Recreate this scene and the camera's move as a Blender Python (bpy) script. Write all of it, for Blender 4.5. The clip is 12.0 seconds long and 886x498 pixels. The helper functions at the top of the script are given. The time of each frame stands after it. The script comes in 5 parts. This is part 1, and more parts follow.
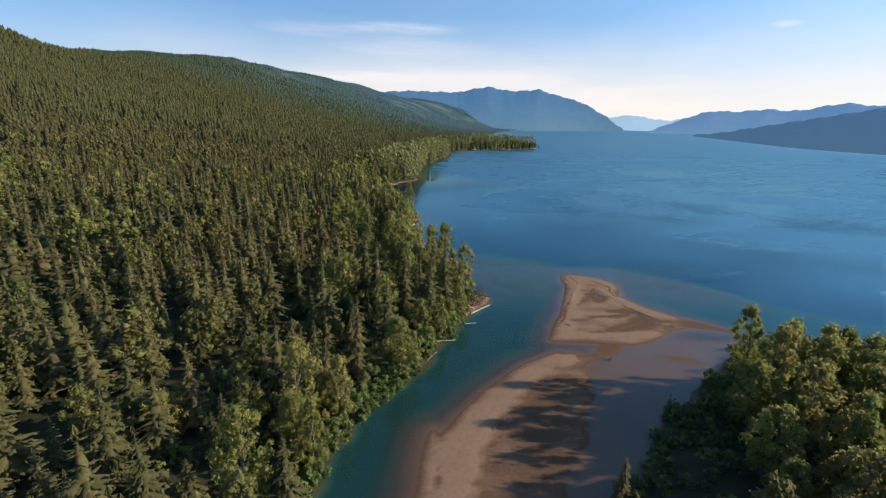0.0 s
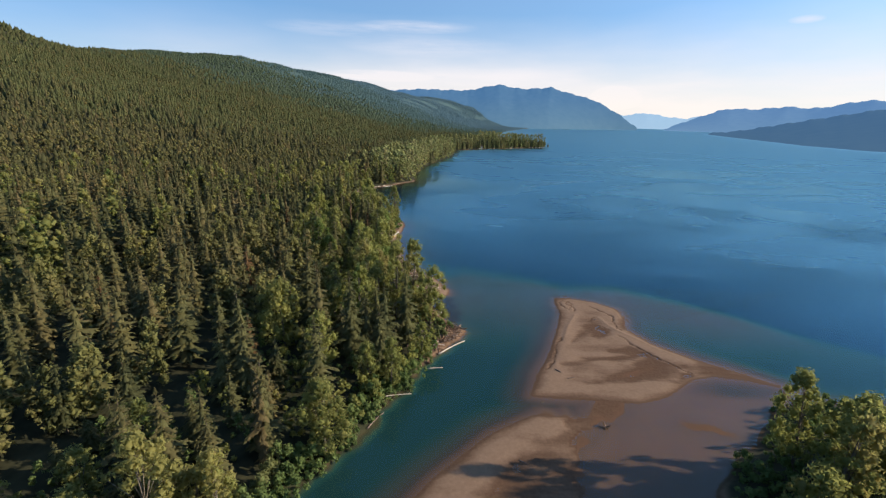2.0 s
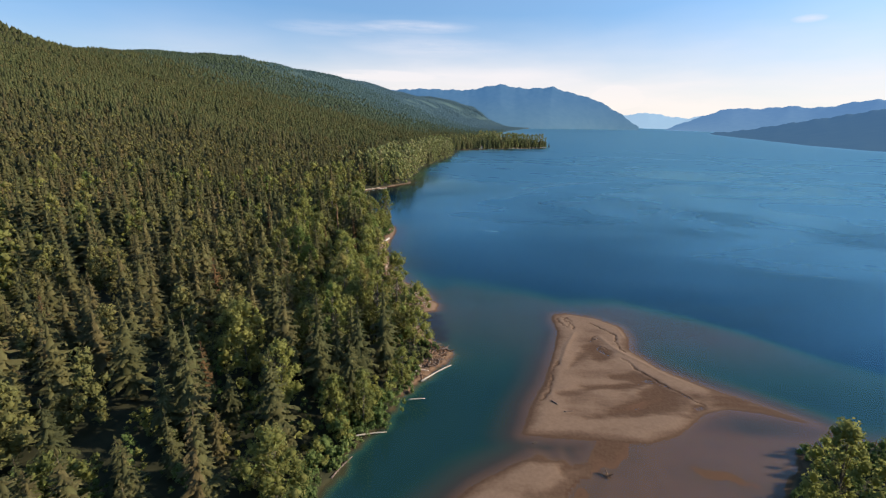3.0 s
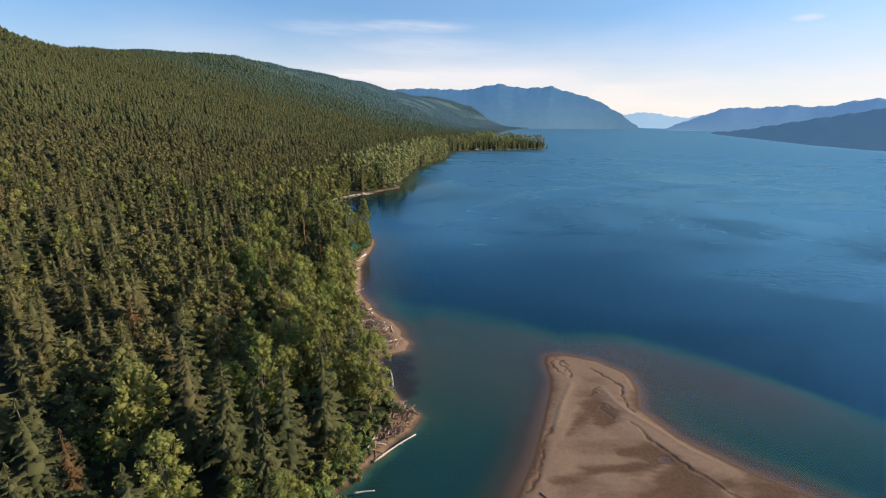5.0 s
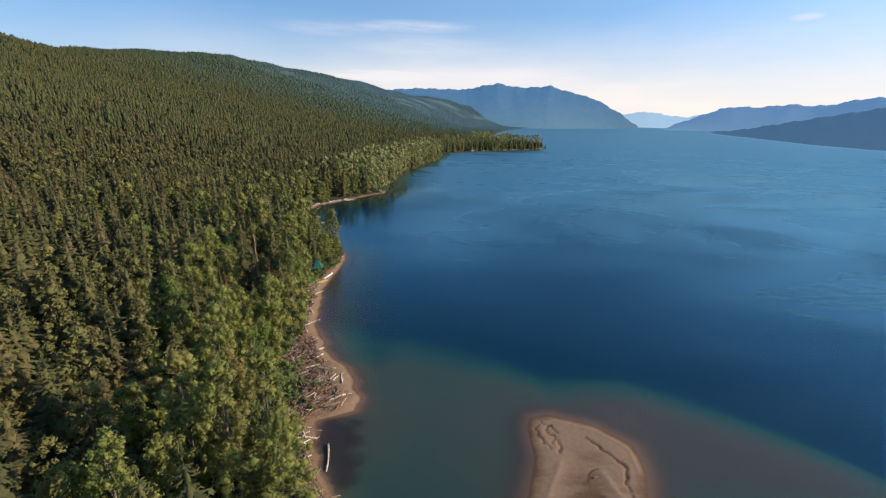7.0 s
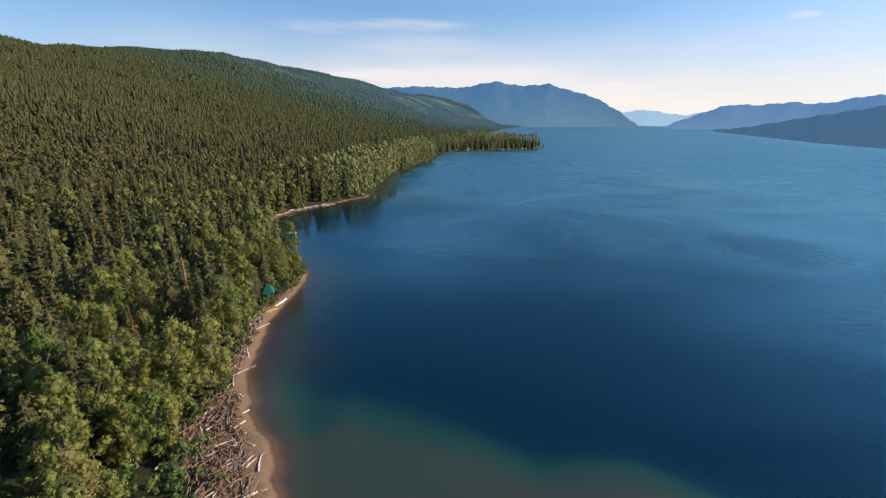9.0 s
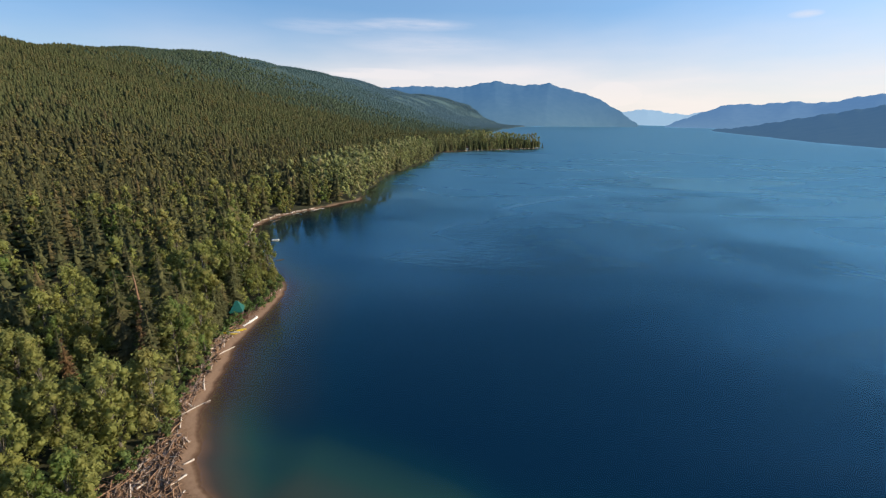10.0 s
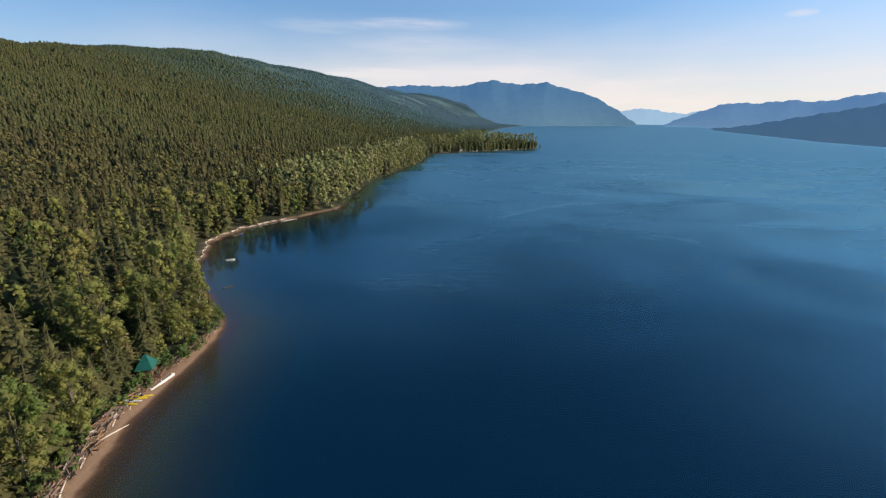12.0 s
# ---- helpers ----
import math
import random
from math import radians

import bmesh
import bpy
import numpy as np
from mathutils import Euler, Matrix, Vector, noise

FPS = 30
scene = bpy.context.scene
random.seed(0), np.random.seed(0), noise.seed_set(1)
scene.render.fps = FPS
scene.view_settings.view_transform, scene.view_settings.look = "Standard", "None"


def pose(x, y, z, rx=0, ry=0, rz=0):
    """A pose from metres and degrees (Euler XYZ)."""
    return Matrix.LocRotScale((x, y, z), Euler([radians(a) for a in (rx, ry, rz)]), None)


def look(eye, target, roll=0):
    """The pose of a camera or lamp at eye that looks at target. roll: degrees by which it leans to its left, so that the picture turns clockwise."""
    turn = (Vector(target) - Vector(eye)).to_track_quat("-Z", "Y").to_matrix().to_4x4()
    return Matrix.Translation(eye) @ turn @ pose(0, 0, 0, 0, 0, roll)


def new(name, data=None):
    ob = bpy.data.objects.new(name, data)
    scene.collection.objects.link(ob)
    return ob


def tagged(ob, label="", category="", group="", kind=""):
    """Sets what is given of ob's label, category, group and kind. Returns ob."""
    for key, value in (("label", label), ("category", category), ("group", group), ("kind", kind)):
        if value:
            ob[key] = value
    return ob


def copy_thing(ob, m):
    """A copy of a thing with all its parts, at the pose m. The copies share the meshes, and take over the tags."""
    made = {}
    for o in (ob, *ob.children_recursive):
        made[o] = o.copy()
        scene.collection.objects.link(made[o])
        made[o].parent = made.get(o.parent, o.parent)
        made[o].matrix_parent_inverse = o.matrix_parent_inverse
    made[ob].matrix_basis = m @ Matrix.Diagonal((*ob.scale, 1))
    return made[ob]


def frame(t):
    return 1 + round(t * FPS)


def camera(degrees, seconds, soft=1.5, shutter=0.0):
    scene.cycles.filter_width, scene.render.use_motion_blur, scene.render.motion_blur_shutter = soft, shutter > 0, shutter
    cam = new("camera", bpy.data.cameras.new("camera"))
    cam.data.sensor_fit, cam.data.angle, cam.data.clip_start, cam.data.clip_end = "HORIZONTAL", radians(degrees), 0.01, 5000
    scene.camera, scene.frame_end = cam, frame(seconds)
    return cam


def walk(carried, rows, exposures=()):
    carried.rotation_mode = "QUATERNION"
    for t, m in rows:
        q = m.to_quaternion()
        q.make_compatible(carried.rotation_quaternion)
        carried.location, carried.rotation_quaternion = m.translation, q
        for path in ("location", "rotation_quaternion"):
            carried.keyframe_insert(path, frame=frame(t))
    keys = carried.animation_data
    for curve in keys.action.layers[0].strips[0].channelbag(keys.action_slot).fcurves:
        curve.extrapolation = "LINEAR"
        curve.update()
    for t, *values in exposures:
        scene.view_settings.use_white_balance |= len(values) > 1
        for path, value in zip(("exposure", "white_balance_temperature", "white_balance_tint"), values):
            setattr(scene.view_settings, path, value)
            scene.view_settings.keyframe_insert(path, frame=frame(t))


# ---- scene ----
cam = camera(90.0, 12.0, soft=1.25)
PATH = [
    (0, (1.221, 0.486, 55.853), (1.211, 2.405, 55.291), 1.55),
    (0.5, (4.754, 7.044, 55.728), (4.727, 8.962, 55.164), 1.52),
    (1, (7.735, 13.618, 55.485), (7.694, 15.536, 54.919), 1.50),
    (1.5, (10.605, 20.184, 55.262), (10.551, 22.101, 54.694), 1.47),
    (2, (12.815, 26.484, 55.241), (12.755, 28.4, 54.672), 1.44),
    (2.5, (14.699, 32.376, 55.28), (14.634, 34.292, 54.711), 1.41),
    (3, (16.415, 38.325, 55.372), (16.348, 40.241, 54.802), 1.39),
    (5, (22.34, 61.291, 56.302), (22.276, 63.207, 55.731), 1.27),
    (5.5, (24.017, 67.156, 56.36), (23.955, 69.072, 55.79), 1.25),
    (6, (25.853, 72.928, 56.387), (25.791, 74.844, 55.816), 1.22),
    (6.5, (27.926, 78.969, 56.417), (27.861, 80.885, 55.847), 1.19),
    (7, (29.83, 85.312, 56.474), (29.767, 87.227, 55.903), 1.17),
    (9, (36.742, 111.345, 56.181), (36.683, 113.259, 55.604), 1.06),
    (9.5, (38.454, 117.748, 56.193), (38.396, 119.663, 55.616), 1.03),
    (10, (40.188, 124.527, 56.274), (40.128, 126.441, 55.696), 1.00),
    (10.5, (41.605, 131.732, 56.311), (41.549, 133.645, 55.732), 0.97),
    (11, (42.855, 138.97, 56.343), (42.801, 140.884, 55.763), 0.95),
    (11.5, (44.225, 146.122, 56.395), (44.172, 148.035, 55.815), 0.92),
    (12, (45.618, 153.609, 56.389), (45.567, 155.523, 55.809), 0.89),
]
walk(cam, [(t, look(eye, target, roll)) for t, eye, target, roll in PATH], exposures=[(0, 0.69), (5, 0.68), (9, 0.63), (12, 0.53)])

# ---------------------------------------------------------------- light
SUN_FROM = Vector((0.95, 0.03, 0.36)).normalized()
sun = new("sun", bpy.data.lights.new("sun", "SUN"))
sun.data.energy, sun.data.angle, sun.data.color = 4.7, radians(0.55), (1.0, 0.86, 0.68)
sun.matrix_world = look(SUN_FROM * 200, (0, 0, 0))


class Nodes:
    """Short writing for node trees."""

    def __init__(self, tree):
        self.tree = tree
        tree.nodes.clear()

    def add(self, kind, **values):
        n = self.tree.nodes.new(kind)
        for key, value in values.items():
            setattr(n, key, value)
        return n

    def link(self, a, b):
        self.tree.links.new(a, b)

    def put(self, socket, value):
        if isinstance(value, bpy.types.NodeSocket):
            self.link(value, socket)
        else:
            socket.default_value = value

    def math(self, op, a, b=0.0, c=0.0, clamp=False):
        n = self.add("ShaderNodeMath", operation=op, use_clamp=clamp)
        for s, v in zip(n.inputs, (a, b, c)):
            self.put(s, v)
        return n.outputs[0]

    def mix(self, f, a, b, blend="MIX"):
        n = self.add("ShaderNodeMix", data_type="RGBA", blend_type=blend)
        self.put(n.inputs[0], f)
        self.put(n.inputs[6], a)
        self.put(n.inputs[7], b)
        return n.outputs[2]

    def ramp(self, f, stops):
        n = self.add("ShaderNodeValToRGB")
        el = n.color_ramp.elements
        while len(el) < len(stops):
            el.new(0.5)
        for e, (p, c) in zip(el, stops):
            e.position, e.color = p, (*c, 1)
        self.put(n.inputs[0], f)
        return n.outputs[0]

    def span(self, f, a, b, lo=0.0, hi=1.0):
        n = self.add("ShaderNodeMapRange")
        for s, v in zip(n.inputs, (f, a, b, lo, hi)):
            self.put(s, v)
        return n.outputs[0]

    def noise(self, vec, scale, detail=4.0, rough=0.55):
        n = self.add("ShaderNodeTexNoise")
        self.put(n.inputs["Vector"], vec)
        n.inputs["Scale"].default_value, n.inputs["Detail"].default_value = scale, detail
        n.inputs["Roughness"].default_value = rough
        return n.outputs[0]

    def place(self):
        return self.add("ShaderNodeNewGeometry").outputs["Position"]

    def squeeze(self, vec, x, y, z):
        n = self.add("ShaderNodeVectorMath", operation="MULTIPLY")
        self.put(n.inputs[0], vec)
        n.inputs[1].default_value = (x, y, z)
        return n.outputs[0]

    def bump(self, height, strength, distance):
        n = self.add("ShaderNodeBump")
        self.put(n.inputs["Height"], height)
        n.inputs["Strength"].default_value, n.inputs["Distance"].default_value = strength, distance
        return n.outputs[0]


def sky():
    w = bpy.data.worlds.new("sky")
    scene.world = w
    w.use_nodes = True
    n = Nodes(w.node_tree)
    tex = n.add("ShaderNodeTexSky", sky_type="NISHITA", sun_disc=False)
    tex.sun_elevation = math.asin(SUN_FROM.z)
    tex.sun_rotation = math.atan2(SUN_FROM.x, SUN_FROM.y)
    tex.altitude, tex.air_density, tex.dust_density, tex.ozone_density = 900, 1.0, 0.6, 1.6
    way = n.add("ShaderNodeTexCoord").outputs["Generated"]
    sep = n.add("ShaderNodeSeparateXYZ")
    n.link(way, sep.inputs[0])
    up = n.math("ARCSINE", sep.outputs[2])
    az = n.math("ARCTAN2", sep.outputs[0], sep.outputs[1])
    # thin evening veil that thickens towards the skyline
    rim = n.math("ADD", up, n.span(n.noise(n.squeeze(way, 1.0, 1.0, 3.0), 2.2, 4, 0.5), 0.3, 0.7, -0.02, 0.02))
    veil = n.math("POWER", n.span(rim, 0.075, 0.205, 1.0, 0.0), 1.2)
    flat = n.squeeze(way, 1.0, 1.0, 7.0)
    fray = n.span(n.noise(flat, 2.6, 6, 0.6), 0.35, 0.7, 0.82, 1.08)
    veil = n.math("MULTIPLY", n.math("MULTIPLY", veil, fray), n.span(az, -0.75, -0.1, 0.35, 1.0), clamp=True)

    def wisp(a, e, wide, high, power):
        u = n.math("DIVIDE", n.math("SUBTRACT", az, radians(a)), radians(wide))
        v = n.math("DIVIDE", n.math("SUBTRACT", up, radians(e)), radians(high))
        r = n.math("ADD", n.math("MULTIPLY", u, u), n.math("MULTIPLY", v, v))
        soft = n.math("SUBTRACT", 1.0, r, clamp=True)
        grain = n.span(n.noise(n.squeeze(way, 1, 1, 9.0), 9.0, 5, 0.65), 0.3, 0.65, 0.1, 1.0)
        return n.math("MULTIPLY", n.math("MULTIPLY", soft, grain), power)

    cloud = veil
    for a, e, wide, high, power in ((-5.5, 10.0, 7.5, 0.75, 0.5), (-15, 9.4, 8, 0.9, 0.3), (-10, 4.6, 7, 0.7, 0.5),
                                    (18, 2.6, 3, 1.4, 0.5), (34.2, 9.6, 1.5, 0.4, 0.7), (-4, 8.0, 11, 1.3, 0.25)):
        cloud = n.math("ADD", cloud, wisp(a, e, wide, high, power), clamp=True)
    tint = n.mix(n.span(up, 0.03, 0.16, 0.0, 1.0), (5.35, 4.85, 4.6, 1), (4.3, 4.35, 4.85, 1))
    blue = n.mix(1.0, tex.outputs[0], (0.86, 0.98, 1.09, 1), "MULTIPLY")
    # clear mountain air: the blue holds down to the skyline
    blue = n.mix(1.0, blue, n.mix(n.span(up, 0.02, 0.32), (0.43, 0.515, 0.61, 1), (1.0, 1.0, 1.0, 1)), "MULTIPLY")
    # and deepens away from the sun
    blue = n.mix(1.0, blue, n.mix(n.span(az, -0.95, 0.0), (0.60, 0.72, 0.80, 1), (1.0, 1.0, 1.0, 1)), "MULTIPLY")
    # brighter again high up on the sun's side
    sunward = n.math("MULTIPLY", n.span(up, 0.25, 0.6), n.span(az, 0.0, 1.0))
    blue = n.mix(1.0, blue, n.mix(sunward, (1.0, 1.0, 1.0, 1), (1.35, 1.32, 1.28, 1)), "MULTIPLY")
    seen = n.mix(n.math("MULTIPLY", cloud, 0.9), blue, tint)
    back = n.add("ShaderNodeBackground")
    n.link(seen, back.inputs[0])
    back.inputs[1].default_value = 0.125
    n.link(back.outputs[0], n.add("ShaderNodeOutputWorld").inputs[0])


sky()

# ---------------------------------------------------------------- plan: shores, bars and heights
SHORE_Y = np.array((-400, 0, 40, 54, 63, 73, 83, 91, 99, 107, 116, 121, 124, 128, 132, 135, 140, 144, 149, 156.5, 160, 164, 172, 183, 197, 211,
                    222, 236, 250, 259, 264, 271, 290, 314, 340, 366, 387, 410, 419, 447, 548, 707, 833, 890, 965, 986, 1005, 1060, 1500,
                    2200, 2900, 3700, 4400, 5200.0))
SHORE_X = np.array((-30, -24, -21, -19, -17, -14, -9.7, -4, -1.2, 3.8, 6.6, 7.6, 9.6, 12.6, 14.8, 15.6, 12.3, 9.8, 6.6, 5.2, 10.2, 10.0, 6.6, -1.2, -9, -12,
                    -14.3, -14.6, -15, -15.8, -17.4, -23, -40, -53, -63, -61, -46, -34, -25.5, -29, -28, 2, 5, 66, 175, 198, 165, 95, 110,
                    230, 410, 900, 1672, 2600.0))
BAR_NORTH = ((44.2, 157), (45.2, 160.2), (49, 161.4), (57, 158.8), (62.8, 153.7), (62.7, 147), (60.5, 140.5), (64.5, 132), (72, 124.8),
             (79, 119.8), (87, 113.5), (78.4, 116.6), (71.8, 117.4), (66.7, 115.6), (58.2, 108.6), (51.7, 106), (43.2, 106.3), (35, 106.4),
             (29.3, 107), (32.1, 115.2), (36.5, 124.5), (41.4, 138.8), (44.4, 149.1))
# damp flat beside the south bar
WET_FLAT = ((38.0, 101.2), (42.4, 101.6), (37.3, 95.8), (33.7, 87.9), (31.9, 80.0), (28.6, 72.2), (22.7, 62.2), (18.0, 50.0), (8.0, 45.0), (8.0, 60.0), (12.0, 71.0), (18.0, 80.0), (24.0, 88.0))
BAR_SOUTH = ((39.4, 100.6), (35, 102.0), (30.8, 102.0), (20.0, 94.7), (10.4, 83.8), (4.0, 74.0), (1.4, 69.2), (0.2, 71.0), (-1.2, 69.3), (-2.0, 61.1), (-2.6, 55),
             (-4, 30), (4, 30), (8, 55), (11, 68), (13.7, 74.5), (18.0, 79.3), (22.1, 85.2), (27.4, 90.5), (33.0, 95.8))
RIGHT_Y = np.array((-400, 30, 45, 56, 66, 76, 86, 96, 106, 112.0))
RIGHT_X = np.array((10, 14, 21, 31, 38, 46, 58, 68, 80, 96.0))
SHELF_X = np.array((-40, 0, 7, 16, 28, 40, 51, 60, 69, 86, 99, 109, 140, 200.0))
SHELF_Y = np.array((150, 172, 182, 189.5, 187.5, 183, 175.5, 176.5, 177, 167, 156, 145, 118, 70.0))
SPINE_Y = np.array((-400, 200, 300, 700, 1000, 1500, 2200, 2900, 3700, 4400, 5200.0))
SPINE_X = np.array((-25, -15, -45, -10, 30, 95, 230, 410, 900, 1672, 2600.0))
RISE_D = np.array((0, 100, 170, 255, 350, 600, 700, 870, 1020, 1100, 1250, 1700, 2500.0))
RISE_Z = np.array((0, 1.0, 5, 18, 33, 87, 105, 149, 188, 220, 283, 348, 400.0))
CREST_Y = np.array((-400, 900, 1050, 1150, 1220, 1400, 1700, 2000, 2250, 2450, 2650, 2800, 3200, 3700, 5200.0))
CREST_Z = np.array((420, 400, 345, 264, 218, 212, 252, 284, 272, 252, 238, 226, 196, 120, 20.0))
# how wide the open beach is before the trees begin
OPEN_Y = np.array((0, 112, 120, 135, 145, 157, 167, 174, 180, 188, 196, 206, 216, 228, 245, 256, 263, 300, 330, 424, 440.0))
OPEN_D = np.array((0.3, 0.3, 1.2, 5.0, 6.5, 7.5, 14, 14, 8.5, 5.5, 4.0, 5, 4.5, 5, 4, 3.0, 1.0, 0.8, 1.2, 1.5, -2.0))
# steps and runnels that the falling water left on the bar
RUNNELS = (((54.4, 155.2), (56.2, 152.8), (58.3, 149.8), (59.7, 147.8), (58.5, 144.5), (58.3, 141.3), (59.0, 139.0)),
           ((57.0, 135.8), (58.5, 133.3), (58.9, 130.6), (60.8, 128.2), (62.9, 124.4), (65.7, 121.1), (67.7, 118.2)),
           ((41.8, 133.7), (39.0, 129.3), (37.4, 126.1), (36.3, 122.9)), ((38.6, 126.9), (37.2, 121.3), (34.8, 117.6)),
           ((51.6, 144.1), (52.7, 145.9), (54.4, 147.5), (55.3, 147.0)), ((56.0, 139.4), (53.6, 141.4), (52.4, 140.0), (54.2, 137.2)),
           ((46.3, 158.2), (45.9, 155.6), (46.6, 152.8), (47.6, 151.4)), ((48.9, 158.0), (47.5, 156.4), (48.9, 154.8), (48.1, 152.6)), ((47.2, 158.8), (48.9, 157.4), (49.6, 155.6)),
           ((49.2, 154.0), (49.4, 152.2), (48.9, 150.6)), ((1.4, 69.5), (1.5, 64.5), (1.0, 56.0)))
DAMP = (((45.4, 136.2), (49.6, 141.6), (52.0, 142.4), (56.0, 139.3), (56.0, 137.1), (51.3, 134.0), (49.4, 135.7), (43.5, 130.9)),
        ((38.1, 120.4), (42.8, 122.4), (48.2, 124.3), (56.0, 125.6), (60.3, 127.0), (59.6, 125.2), (53.8, 122.6), (47.4, 121.5), (38.5, 119.0)),
        ((52.2, 127.3), (58.9, 130.6), (62.9, 124.4), (67.7, 118.2), (65.5, 115.0), (59.6, 114.0), (55.6, 115.1), (49.6, 113.6), (42.6, 112.0), (52.2, 118.1), (59.4, 124.8)),
        ((66.5, 122.0), (72, 123.4), (88, 114), (74, 117.5), (66, 117)))
RIDGES = (((55.0, 147.2), (56.2, 142.2), (57.9, 138.6), (62.6, 132.9), (64.9, 129.0), (70.5, 124.6)), ((50.0, 159.2), (57.0, 157.0), (61.6, 152.6), (61.8, 146.5)),
          ((48.5, 148.0), (44.6, 140.0), (42.4, 134.0)))


def smooth(a, b, v):
    u = np.clip((v - a) / (b - a), 0, 1)
    return u * u * (3 - 2 * u)


def wave(x, y, size, seed=0.0):
    """A cheap rolling field in about -1 to 1."""
    x, y = x / size + seed * 1.7, y / size - seed * 2.3
    return (np.sin(1.9 * x + 1.3 * np.sin(1.1 * y + seed)) + np.sin(2.3 * y + 1.7 * np.sin(0.9 * x - seed)) + np.sin(1.3 * (x + y) + 2.0 * np.sin(0.7 * (x - y)))) / 3


def shore_x(y):
    y = np.asarray(y, float)
    near = smooth(1100, 600, y) * (1 - 0.72 * smooth(182, 200, y) * smooth(275, 262, y))
    return np.interp(y, SHORE_Y, SHORE_X) + near * (0.5 * np.sin(y / 2.1) + 0.35 * np.sin(y / 0.9 + 1.0) + 0.8 * np.sin(y / 6.3))


def inland(x, y):
    """Metres from the left-hand shore, positive on land."""
    slope = (np.interp(y + 3, SHORE_Y, SHORE_X) - np.interp(y - 3, SHORE_Y, SHORE_X)) / 6
    return (shore_x(y) - x) / np.sqrt(1 + np.minimum(slope * slope, 9))


def ring(x, y, corners):
    """Signed distance to a closed outline, positive inside."""
    best = np.full(np.shape(x), 1e9)
    inside = np.zeros(np.shape(x), bool)
    for (ax, ay), (bx, by) in zip(corners, corners[1:] + corners[:1]):
        dx, dy = bx - ax, by - ay
        u = np.clip(((x - ax) * dx + (y - ay) * dy) / (dx * dx + dy * dy), 0, 1)
        best = np.minimum(best, np.hypot(x - ax - u * dx, y - ay - u * dy))
        if dy:
            inside ^= ((ay > y) != (by > y)) & (x < dx * (y - ay) / dy + ax)
    return np.where(inside, best, -best)


def reach_to(x, y, line):
    """Distance to an open line."""
    best = np.full(np.shape(x), 1e9)
    for (ax, ay), (bx, by) in zip(line, line[1:]):
        dx, dy = bx - ax, by - ay
        u = np.clip(((x - ax) * dx + (y - ay) * dy) / (dx * dx + dy * dy), 0, 1)
        best = np.minimum(best, np.hypot(x - ax - u * dx, y - ay - u * dy))
    return best


def right_bank(x, y):
    d = (x - np.interp(y, RIGHT_Y, RIGHT_X)) * 0.75
    return np.minimum(d + 0.6 * np.sin(y / 2.7) + 0.4 * np.sin(y / 1.1), 110 + 2 * np.sin(x / 9) - y)


